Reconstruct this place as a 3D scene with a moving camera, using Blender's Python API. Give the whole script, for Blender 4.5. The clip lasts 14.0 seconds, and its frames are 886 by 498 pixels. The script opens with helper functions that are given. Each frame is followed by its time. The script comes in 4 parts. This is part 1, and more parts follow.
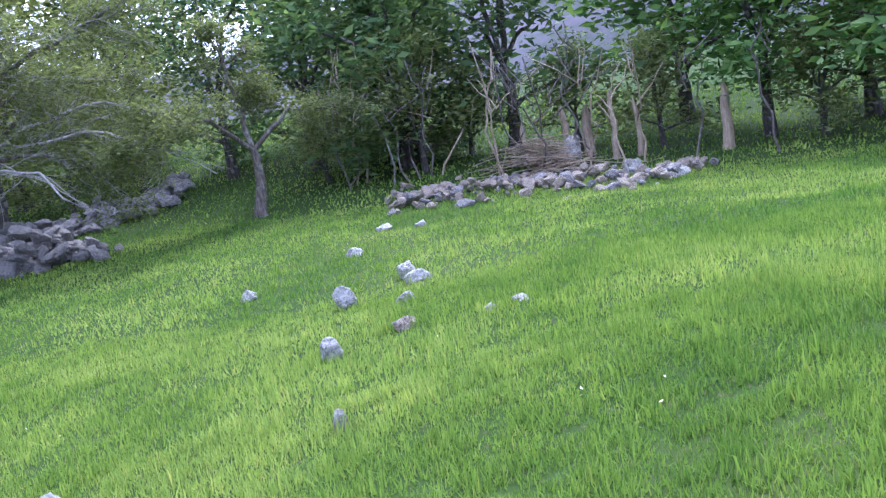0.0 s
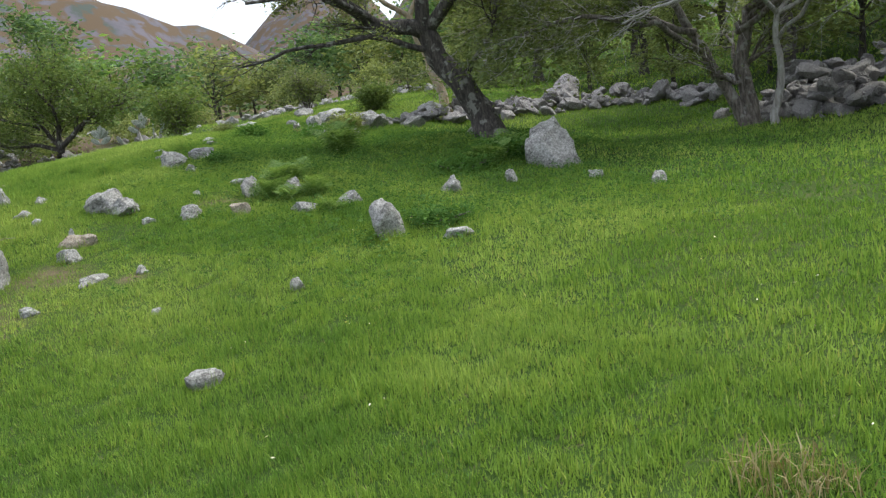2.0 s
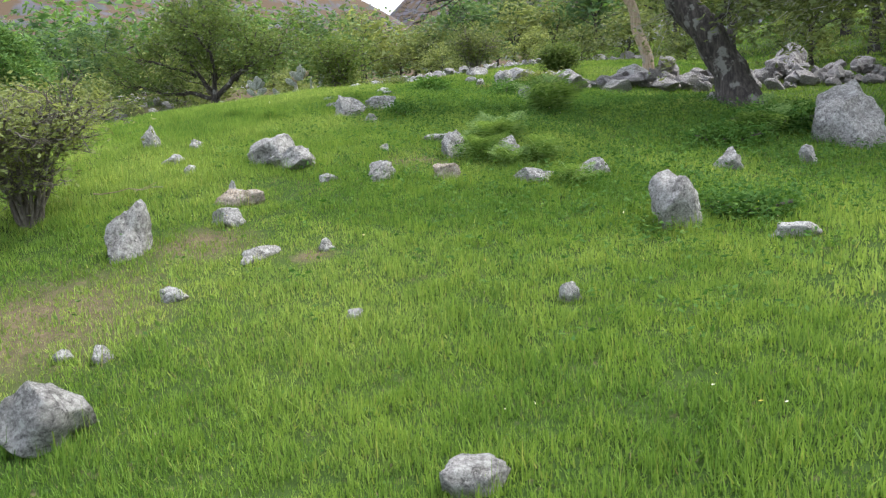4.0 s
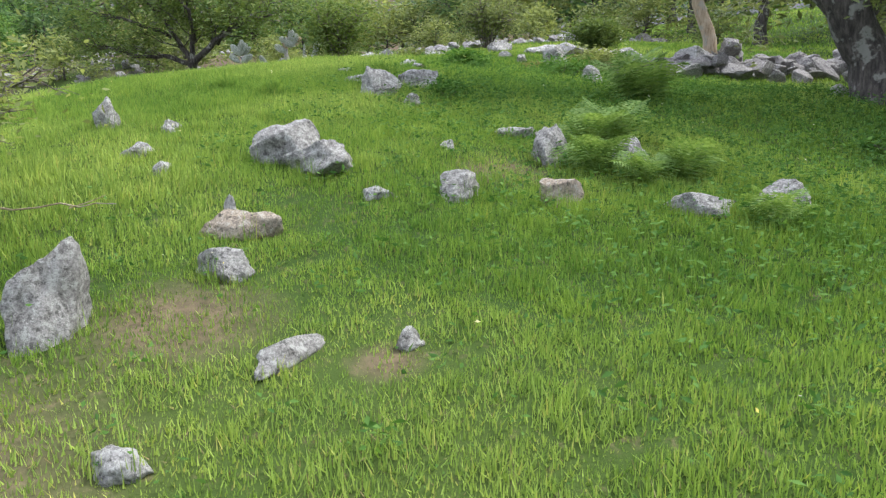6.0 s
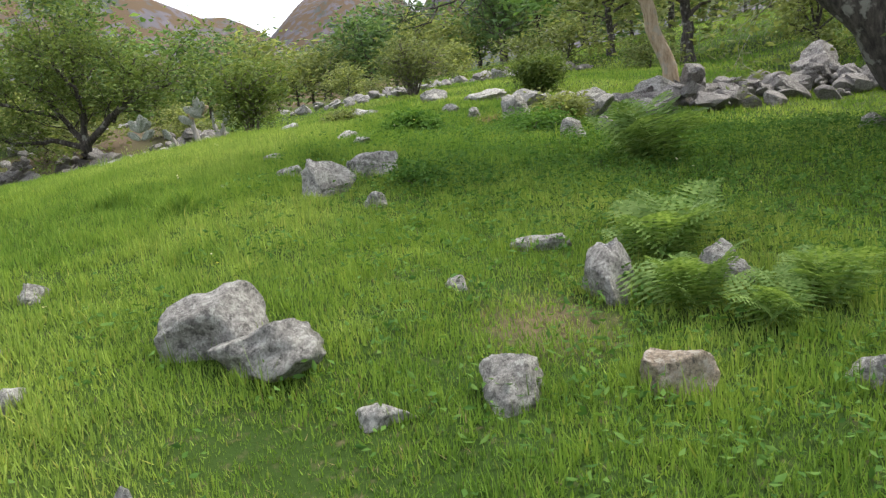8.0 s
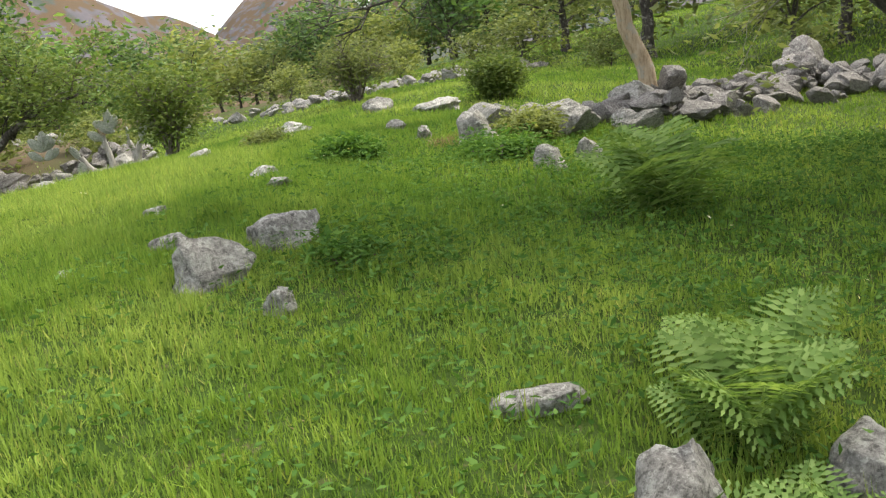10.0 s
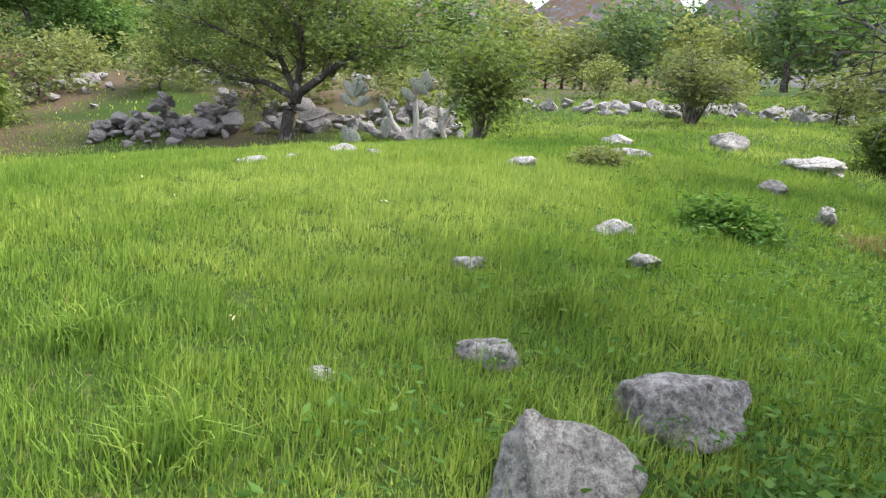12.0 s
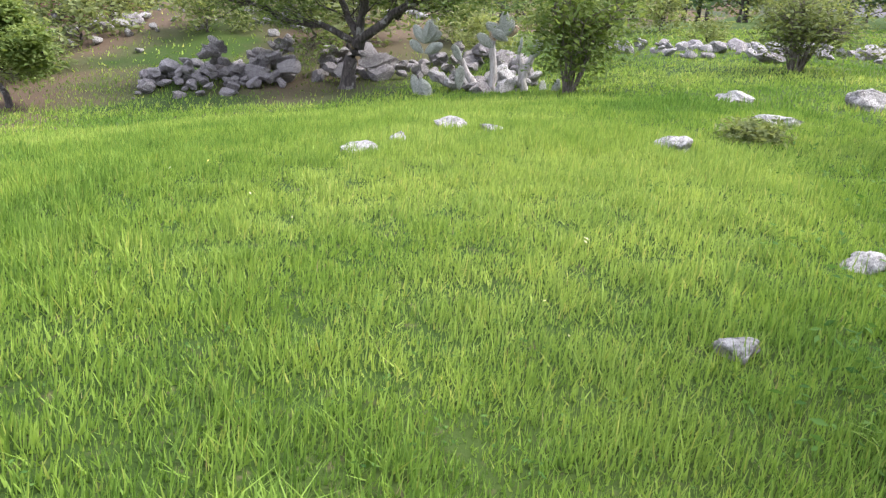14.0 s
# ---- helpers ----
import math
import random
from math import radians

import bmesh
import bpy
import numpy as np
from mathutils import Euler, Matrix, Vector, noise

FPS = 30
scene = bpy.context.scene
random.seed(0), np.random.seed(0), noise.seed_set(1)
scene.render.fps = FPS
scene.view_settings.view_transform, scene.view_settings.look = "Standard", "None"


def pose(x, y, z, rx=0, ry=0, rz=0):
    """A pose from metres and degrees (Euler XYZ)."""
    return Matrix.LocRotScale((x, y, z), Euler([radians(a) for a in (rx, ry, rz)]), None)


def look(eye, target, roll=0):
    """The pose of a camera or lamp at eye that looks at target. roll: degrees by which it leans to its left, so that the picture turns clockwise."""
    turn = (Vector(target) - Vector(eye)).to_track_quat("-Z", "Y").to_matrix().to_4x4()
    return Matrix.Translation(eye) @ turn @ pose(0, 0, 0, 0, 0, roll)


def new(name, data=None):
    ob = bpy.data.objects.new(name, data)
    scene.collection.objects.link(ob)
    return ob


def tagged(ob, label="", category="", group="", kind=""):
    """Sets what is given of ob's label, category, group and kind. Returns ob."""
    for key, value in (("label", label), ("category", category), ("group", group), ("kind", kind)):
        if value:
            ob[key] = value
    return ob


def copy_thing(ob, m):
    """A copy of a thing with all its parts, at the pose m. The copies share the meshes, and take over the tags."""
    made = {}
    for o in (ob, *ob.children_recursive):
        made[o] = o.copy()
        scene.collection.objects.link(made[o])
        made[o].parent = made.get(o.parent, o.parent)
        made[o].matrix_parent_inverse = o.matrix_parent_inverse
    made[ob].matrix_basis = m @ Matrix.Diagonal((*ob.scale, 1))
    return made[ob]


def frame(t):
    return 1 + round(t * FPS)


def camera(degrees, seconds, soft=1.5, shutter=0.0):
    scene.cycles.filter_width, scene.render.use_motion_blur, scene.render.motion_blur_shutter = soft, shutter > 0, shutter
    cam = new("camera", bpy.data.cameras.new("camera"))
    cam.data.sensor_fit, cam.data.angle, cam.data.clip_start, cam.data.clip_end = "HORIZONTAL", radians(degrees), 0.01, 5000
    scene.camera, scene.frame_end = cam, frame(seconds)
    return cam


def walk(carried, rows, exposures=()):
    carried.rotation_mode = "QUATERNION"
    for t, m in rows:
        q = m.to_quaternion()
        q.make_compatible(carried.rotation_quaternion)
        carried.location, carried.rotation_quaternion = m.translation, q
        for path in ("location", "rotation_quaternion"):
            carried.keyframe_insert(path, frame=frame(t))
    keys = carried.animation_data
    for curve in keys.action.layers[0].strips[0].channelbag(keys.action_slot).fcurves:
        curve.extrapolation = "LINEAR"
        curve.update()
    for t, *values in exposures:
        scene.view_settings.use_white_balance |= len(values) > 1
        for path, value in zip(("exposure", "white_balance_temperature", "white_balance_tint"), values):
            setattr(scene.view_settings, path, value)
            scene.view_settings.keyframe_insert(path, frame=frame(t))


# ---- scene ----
cam = camera(58.0, 14.0, soft=1.3)

PATH = [
    (0, (4.357, -10.851, 1.330), (5.758, -9.444, 1.085), -9.3),
    (0.5, (4.256, -10.757, 1.491), (5.126, -8.966, 1.297), -5.1),
    (1, (3.956, -10.124, 1.465), (4.519, -8.215, 1.27), -6.1),
    (1.5, (3.773, -9.422, 1.332), (4.042, -7.453, 1.103), -5.7),
    (2, (3.488, -8.176, 1.065), (3.386, -6.207, 0.728), -6.8),
    (2.5, (2.974, -7.343, 0.9), (2.715, -5.386, 0.58), -5.6),
    (3, (2.693, -6.722, 0.833), (2.374, -4.775, 0.508), -5.4),
    (3.5, (2.397, -6.236, 0.828), (1.989, -4.313, 0.459), -3.6),
    (4, (2.029, -5.731, 0.813), (1.622, -3.806, 0.452), -3.4),
    (4.2, (1.938, -5.573, 0.815), (1.538, -3.649, 0.443), -3.0),
    (6.3, (0.568, -3.043, 0.875), (0.234, -1.117, 0.454), -0.7),
    (6.5, (0.503, -2.884, 0.899), (0.159, -0.959, 0.479), -1.8),
    (7, (0.158, -2.273, 0.918), (-0.11, -0.318, 0.595), -2.3),
    (7.2, (-0.006, -2.072, 1.032), (-0.263, -0.117, 0.699), -3.0),
    (9.3, (0.026, -0.248, 1.301), (0.012, 1.719, 0.939), -10.9),
    (9.5, (0.019, -0.043, 1.332), (-0.004, 1.922, 0.957), -10.5),
    (10, (0.004, 0.465, 1.461), (-0.039, 2.43, 1.092), -7.7),
    (10.5, (-0.234, 1.094, 1.496), (-0.509, 3.05, 1.18), -2.6),
    (11, (-0.554, 1.481, 1.612), (-1.079, 3.379, 1.259), 2.8),
    (11.5, (-0.68, 1.833, 1.601), (-1.259, 3.704, 1.197), 3.4),
    (12, (-0.954, 2.378, 1.742), (-1.596, 4.232, 1.355), 6.5),
    (12.5, (-1.249, 2.36, 1.887), (-2.133, 4.115, 1.515), 7.3),
    (13, (-1.581, 2.556, 1.962), (-2.515, 4.28, 1.571), 8.5),
    (13.5, (-1.829, 2.887, 1.905), (-2.607, 4.676, 1.464), 8.3),
    (14, (-2.1, 3.222, 1.918), (-2.787, 5.016, 1.36), 6.3),
]
EXPOSURES = [(0.0, 1.66, 4900, 27), (0.8, 1.08, 5300, 13), (1.8, 0.9, 6000, 7), (3.0, 1.06, 6200, 9), (4.0, 1.27, 6000, 11), (6.5, 1.32, 5950, 11), (7.1, 1.12, 6050, 11), (9.5, 1.22, 7000, 6), (10.5, 1.44, 6600, 10), (11.5, 1.56, 6200, 16), (12.5, 1.3, 6300, 9), (13.0, 0.87, 6500, 6), (13.5, 1.3, 6250, 10), (14.0, 1.68, 6000, 20)]
walk(cam, [(t, look(eye, target, roll)) for t, eye, target, roll in PATH], EXPOSURES)

# ---- sky and sun: thin evening cloud, soft light from the open side of the meadow ----
SUN_ELEVATION, SUN_AZIMUTH = 57.0, 62.0  # degrees; azimuth from +y towards +x
world = bpy.data.worlds.new("sky")
scene.world = world
world.use_nodes = True
wn = world.node_tree.nodes
sky = wn.new("ShaderNodeTexSky")
sky.sky_type, sky.sun_disc = "NISHITA", False
sky.sun_elevation, sky.sun_rotation = radians(SUN_ELEVATION), radians(SUN_AZIMUTH)
sky.air_density, sky.dust_density, sky.ozone_density = 1.0, 3.5, 0.6
soft_sky = wn.new("ShaderNodeMix")
soft_sky.data_type = "RGBA"
soft_sky.inputs["Factor"].default_value = 0.6
soft_sky.inputs["B"].default_value = (8.0, 8.0, 8.6, 1)  # cloud veil
world.node_tree.links.new(sky.outputs[0], soft_sky.inputs["A"])
world.node_tree.links.new(soft_sky.outputs["Result"], wn["Background"].inputs["Color"])
wn["Background"].inputs["Strength"].default_value = 0.122

sun_data = bpy.data.lights.new("sun", "SUN")
sun_data.energy, sun_data.angle, sun_data.color = 2.2, radians(14), (1.0, 0.94, 0.82)
sun = new("sun", sun_data)
sa, se = radians(SUN_AZIMUTH), radians(SUN_ELEVATION)
sun.matrix_world = look((math.sin(sa) * math.cos(se) * 60, math.cos(sa) * math.cos(se) * 60, math.sin(se) * 60), (0, 0, 0))


# ---- materials ----
def material(name):
    m = bpy.data.materials.new(name)
    m.use_nodes = True
    nt = m.node_tree
    return m, nt, nt.nodes, nt.links, nt.nodes["Principled BSDF"]


def ramp(nodes, stops):
    r = nodes.new("ShaderNodeValToRGB")
    while len(r.color_ramp.elements) < len(stops):
        r.color_ramp.elements.new(0.5)
    for e, (p, col) in zip(r.color_ramp.elements, stops):
        e.position, e.color = p, (*col, 1)
    return r


def noise_node(nodes, links, coord, scale, detail=4.0, rough=0.6):
    n = nodes.new("ShaderNodeTexNoise")
    n.inputs["Scale"].default_value, n.inputs["Detail"].default_value, n.inputs["Roughness"].default_value = scale, detail, rough
    links.new(coord, n.inputs["Vector"])
    return n


def mixed(nodes, links, kind, fac, a, b):
    n = nodes.new("ShaderNodeMix")
    n.data_type, n.blend_type = "RGBA", kind
    for socket, v in ((n.inputs["Factor"], fac), (n.inputs["A"], a), (n.inputs["B"], b)):
        if hasattr(v, "is_linked"):
            links.new(v, socket)
        else:
            socket.default_value = v if isinstance(v, float) else (*v, 1)
    return n.outputs["Result"]


def stone_material(name, dark, mid, light, lichen, scale=1.0):
    m, nt, nodes, links, bsdf = material(name)
    co = nodes.new("ShaderNodeTexCoord").outputs["Object"]
    info = nodes.new("ShaderNodeObjectInfo")
    shift = nodes.new("ShaderNodeVectorMath")
    links.new(co, shift.inputs[0])
    links.new(info.outputs["Random"], shift.inputs[1])
    co = shift.outputs[0]
    big = noise_node(nodes, links, co, 7 * scale, 7, 0.7)
    fine = noise_node(nodes, links, co, 60 * scale, 5, 0.7)
    spots = noise_node(nodes, links, co, 24 * scale, 8, 0.78)
    body = ramp(nodes, [(0.3, dark), (0.48, mid), (0.7, light)])
    links.new(big.outputs["Fac"], body.inputs["Fac"])
    grain = ramp(nodes, [(0.36, (0.3, 0.3, 0.3)), (0.62, (1.4, 1.4, 1.4))])
    links.new(fine.outputs["Fac"], grain.inputs["Fac"])
    c1 = mixed(nodes, links, "MULTIPLY", 0.72, body.outputs["Color"], grain.outputs["Color"])
    pits = ramp(nodes, [(0.39, (0.85, 0.85, 0.85)), (0.45, (0, 0, 0))])
    links.new(spots.outputs["Fac"], pits.inputs["Fac"])
    c2 = mixed(nodes, links, "MIX", pits.outputs["Color"], c1, (0.06, 0.058, 0.052))
    crust = ramp(nodes, [(0.53, (0, 0, 0)), (0.58, (0.85, 0.85, 0.85))])
    links.new(spots.outputs["Fac"], crust.inputs["Fac"])
    c3 = mixed(nodes, links, "MIX", crust.outputs["Color"], c2, lichen)
    links.new(c3, bsdf.inputs["Base Color"])
    bsdf.inputs["Roughness"].default_value = 0.92
    bump = nodes.new("ShaderNodeBump")
    bump.inputs["Strength"].default_value, bump.inputs["Distance"].default_value = 1.0, 0.035
    links.new(spots.outputs["Fac"], bump.inputs["Height"])
    links.new(bump.outputs[0], bsdf.inputs["Normal"])
    return m


def leaf_material(name, a, b, c, translucent=0.35, rough=0.6):
    """Leaves and blades: colour by island, light passes through."""
    m, nt, nodes, links, bsdf = material(name)
    geo = nodes.new("ShaderNodeNewGeometry")
    info = nodes.new("ShaderNodeObjectInfo")
    col = ramp(nodes, [(0.05, a), (0.5, b), (0.95, c)])
    links.new(geo.outputs["Random Per Island"], col.inputs["Fac"])
    tone = ramp(nodes, [(0.0, (0.8, 0.82, 0.8)), (1.0, (1.15, 1.12, 1.0))])
    links.new(info.outputs["Random"], tone.inputs["Fac"])
    out = mixed(nodes, links, "MULTIPLY", 1.0, col.outputs["Color"], tone.outputs["Color"])
    links.new(out, bsdf.inputs["Base Color"])
    bsdf.inputs["Roughness"].default_value = rough
    bsdf.inputs["Specular IOR Level"].default_value = 0.12
    tr = nodes.new("ShaderNodeBsdfTranslucent")
    warm = mixed(nodes, links, "MULTIPLY", 1.0, out, (1.25, 1.2, 0.7))
    links.new(warm, tr.inputs["Color"])
    mix = nodes.new("ShaderNodeMixShader")
    mix.inputs[0].default_value = translucent
    links.new(bsdf.outputs[0], mix.inputs[1])
    links.new(tr.outputs[0], mix.inputs[2])
    links.new(mix.outputs[0], nodes["Material Output"].inputs["Surface"])
    return m


def grass_material(name):
    """Grass blades: patches of yellow-green, deep green and straw over the meadow, and blade by blade."""
    m, nt, nodes, links, bsdf = material(name)
    geo = nodes.new("ShaderNodeNewGeometry")
    patch = noise_node(nodes, links, geo.outputs["Position"], 0.35, 4, 0.6)
    small = noise_node(nodes, links, geo.outputs["Position"], 2.2, 3, 0.6)
    col = ramp(nodes, [(0.36, (0.13, 0.235, 0.04)), (0.48, (0.21, 0.32, 0.055)), (0.6, (0.305, 0.405, 0.09))])
    links.new(patch.outputs["Fac"], col.inputs["Fac"])
    c2 = ramp(nodes, [(0.3, (0.75, 0.82, 0.8)), (0.7, (1.2, 1.12, 1.1))])
    links.new(small.outputs["Fac"], c2.inputs["Fac"])
    a = mixed(nodes, links, "MULTIPLY", 0.8, col.outputs["Color"], c2.outputs["Color"])
    blade = ramp(nodes, [(0.0, (0.5, 0.58, 0.58)), (0.5, (0.98, 1.0, 0.98)), (0.93, (1.28, 1.22, 1.2)), (0.97, (1.6, 1.2, 1.5))])
    links.new(geo.outputs["Random Per Island"], blade.inputs["Fac"])
    out = mixed(nodes, links, "MULTIPLY", 1.0, a, blade.outputs["Color"])
    links.new(out, bsdf.inputs["Base Color"])
    bsdf.inputs["Roughness"].default_value = 0.65
    bsdf.inputs["Specular IOR Level"].default_value = 0.12
    tr = nodes.new("ShaderNodeBsdfTranslucent")
    links.new(mixed(nodes, links, "MULTIPLY", 1.0, out, (1.08, 1.1, 0.75)), tr.inputs["Color"])
    mix = nodes.new("ShaderNodeMixShader")
    mix.inputs[0].default_value = 0.34
    links.new(bsdf.outputs[0], mix.inputs[1])
    links.new(tr.outputs[0], mix.inputs[2])
    links.new(mix.outputs[0], nodes["Material Output"].inputs["Surface"])
    return m


def ground_material():
    m, nt, nodes, links, bsdf = material("meadow_ground")
    geo = nodes.new("ShaderNodeNewGeometry")
    pos = geo.outputs["Position"]
    wide = noise_node(nodes, links, pos, 0.25, 5, 0.6)
    fine = noise_node(nodes, links, pos, 14, 6, 0.7)
    green = ramp(nodes, [(0.3, (0.022, 0.045, 0.009)), (0.5, (0.034, 0.062, 0.012)), (0.7, (0.055, 0.08, 0.018))])
    links.new(wide.outputs["Fac"], green.inputs["Fac"])
    soil = ramp(nodes, [(0.3, (0.07, 0.05, 0.035)), (0.7, (0.19, 0.14, 0.09))])
    links.new(fine.outputs["Fac"], soil.inputs["Fac"])
    spots = ramp(nodes, [(0.56, (0, 0, 0)), (0.7, (0.45, 0.45, 0.45))])
    links.new(fine.outputs["Fac"], spots.inputs["Fac"])
    near = mixed(nodes, links, "MIX", spots.outputs["Color"], green.outputs["Color"], soil.outputs["Color"])
    # worn turf where the soil shows
    for cx, cy, r in ((-1.45, -1.6, 0.8), (-0.95, -0.35, 0.4), (0.15, 2.0, 0.3), (0.0, -0.55, 0.14)):
        d = nodes.new("ShaderNodeVectorMath")
        d.operation = "DISTANCE"
        d.inputs[1].default_value = (cx, cy, float(height_at(cx, cy)))
        links.new(pos, d.inputs[0])
        fade = nodes.new("ShaderNodeMapRange")
        fade.inputs["From Min"].default_value, fade.inputs["From Max"].default_value = r * 0.4, r * 1.3
        fade.inputs["To Min"].default_value, fade.inputs["To Max"].default_value = 0.8, 0.0
        links.new(d.outputs["Value"], fade.inputs["Value"])
        near = mixed(nodes, links, "MIX", fade.outputs["Result"], near, soil.outputs["Color"])
    # dry hill slopes above the valley floor, patchy scrub; grey-purple haze in the colour
    height = nodes.new("ShaderNodeSeparateXYZ")
    links.new(pos, height.inputs[0])
    scrub = noise_node(nodes, links, pos, 0.035, 8, 0.7)
    hill = ramp(nodes, [(0.4, (0.115, 0.105, 0.12)), (0.5, (0.092, 0.09, 0.1)), (0.58, (0.064, 0.076, 0.066))])
    links.new(scrub.outputs["Fac"], hill.inputs["Fac"])
    up = nodes.new("ShaderNodeMapRange")
    up.inputs["From Min"].default_value, up.inputs["From Max"].default_value = 7.0, 16.0
    links.new(height.outputs["Z"], up.inputs["Value"])
    allc = mixed(nodes, links, "MIX", up.outputs["Result"], near, hill.outputs["Color"])
    # bare earth bank on the far side of the hollow
    dirt = nodes.new("ShaderNodeTexNoise")
    dirt.inputs["Scale"].default_value, dirt.inputs["Detail"].default_value = 0.16, 5
    links.new(pos, dirt.inputs["Vector"])
    bare = ramp(nodes, [(0.43, (0, 0, 0)), (0.53, (1, 1, 1))])
    links.new(dirt.outputs["Fac"], bare.inputs["Fac"])
    ylim = nodes.new("ShaderNodeMapRange")
    ylim.inputs["From Min"].default_value, ylim.inputs["From Max"].default_value = -8.0, -11.0
    links.new(height.outputs["X"], ylim.inputs["Value"])
    fac = mixed(nodes, links, "MULTIPLY", 1.0, bare.outputs["Color"], ylim.outputs["Result"])
    allc = mixed(nodes, links, "MIX", fac, allc, (0.095, 0.07, 0.046))
    links.new(allc, bsdf.inputs["Base Color"])
    bsdf.inputs["Roughness"].default_value = 0.95
    bsdf.inputs["Specular IOR Level"].default_value = 0.08
    bump = nodes.new("ShaderNodeBump")
    bump.inputs["Strength"].default_value, bump.inputs["Distance"].default_value = 0.6, 0.03
    links.new(fine.outputs["Fac"], bump.inputs["Height"])
    links.new(bump.outputs[0], bsdf.inputs["Normal"])
    return m


def bark_material(name, a, b, c):
    m, nt, nodes, links, bsdf = material(name)
    co = nodes.new("ShaderNodeTexCoord").outputs["Object"]
    mp = nodes.new("ShaderNodeMapping")
    mp.inputs["Scale"].default_value = (9, 9, 2.2)
    links.new(co, mp.inputs["Vector"])
    n1 = noise_node(nodes, links, mp.outputs[0], 2.4, 8, 0.7)
    n2 = noise_node(nodes, links, co, 5, 4, 0.6)
    col = ramp(nodes, [(0.36, a), (0.5, b), (0.68, c)])
    links.new(n1.outputs["Fac"], col.inputs["Fac"])
    patch = ramp(nodes, [(0.56, (0, 0, 0)), (0.62, (0.6, 0.6, 0.6))])
    links.new(n2.outputs["Fac"], patch.inputs["Fac"])
    links.new(mixed(nodes, links, "MIX", patch.outputs["Color"], col.outputs["Color"], (0.3, 0.3, 0.26)), bsdf.inputs["Base Color"])
    bsdf.inputs["Roughness"].default_value = 0.95
    bump = nodes.new("ShaderNodeBump")
    bump.inputs["Strength"].default_value, bump.inputs["Distance"].default_value = 1.0, 0.025
    links.new(n1.outputs["Fac"], bump.inputs["Height"])
    links.new(bump.outputs[0], bsdf.inputs["Normal"])
    return m


ROCK = stone_material("lichen_rock", (0.155, 0.147, 0.137), (0.28, 0.27, 0.25), (0.4, 0.39, 0.365), (0.48, 0.48, 0.44))
TAN_ROCK = stone_material("tan_rock", (0.22, 0.17, 0.12), (0.33, 0.27, 0.2), (0.43, 0.37, 0.3), (0.46, 0.42, 0.35))
PALE_ROCK = stone_material("pale_rock", (0.27, 0.26, 0.24), (0.38, 0.37, 0.345), (0.49, 0.48, 0.45), (0.54, 0.54, 0.5))
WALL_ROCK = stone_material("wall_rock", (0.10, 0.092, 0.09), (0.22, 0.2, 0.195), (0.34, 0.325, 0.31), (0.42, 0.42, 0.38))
GRASS = grass_material("grass_blades")
STRAW = leaf_material("straw", (0.2, 0.16, 0.08), (0.32, 0.26, 0.13), (0.4, 0.34, 0.2), 0.25)
WEED = leaf_material("weed_leaves", (0.05, 0.12, 0.026), (0.085, 0.18, 0.038), (0.13, 0.235, 0.055), 0.38, 0.8)
FERN = leaf_material("fern_leaves", (0.12, 0.21, 0.055), (0.18, 0.285, 0.085), (0.25, 0.36, 0.125), 0.4)
OLIVE_LEAF = leaf_material("olive_tree_leaves", (0.115, 0.15, 0.06), (0.185, 0.225, 0.09), (0.27, 0.315, 0.14), 0.45)
FRESH_LEAF = leaf_material("fresh_tree_leaves", (0.07, 0.145, 0.048), (0.115, 0.22, 0.066), (0.185, 0.3, 0.1), 0.4)
LIME_LEAF = leaf_material("lime_tree_leaves", (0.092, 0.145, 0.04), (0.14, 0.2, 0.058), (0.205, 0.265, 0.088), 0.4)
DARK_LEAF = leaf_material("dark_tree_leaves", (0.06, 0.115, 0.055), (0.105, 0.18, 0.08), (0.165, 0.25, 0.11), 0.45)
BARK = bark_material("grey_bark", (0.05, 0.042, 0.035), (0.13, 0.11, 0.09), (0.25, 0.225, 0.195))
DARK_BARK = bark_material("dark_bark", (0.02, 0.018, 0.015), (0.055, 0.047, 0.04), (0.12, 0.105, 0.09))
DEAD_WOOD = bark_material("bleached_wood", (0.2, 0.18, 0.16), (0.34, 0.32, 0.29), (0.5, 0.48, 0.45))
TAN_WOOD = bark_material("tan_wood", (0.22, 0.16, 0.1), (0.36, 0.28, 0.19), (0.48, 0.4, 0.3))
CACTUS = stone_material("cactus_skin", (0.24, 0.28, 0.22), (0.35, 0.38, 0.31), (0.46, 0.48, 0.41), (0.5, 0.51, 0.45), 0.8)
DEAD_PAD = stone_material("dry_cactus_skin", (0.35, 0.2, 0.09), (0.42, 0.3, 0.18), (0.5, 0.45, 0.36), (0.5, 0.48, 0.42), 0.8)
PETAL = leaf_material("petals", (0.75, 0.72, 0.6), (0.8, 0.78, 0.7), (0.7, 0.6, 0.12), 0.3)
RED_EARTH = stone_material("red_earth", (0.17, 0.07, 0.05), (0.25, 0.11, 0.08), (0.31, 0.16, 0.12), (0.2, 0.12, 0.09), 0.5)

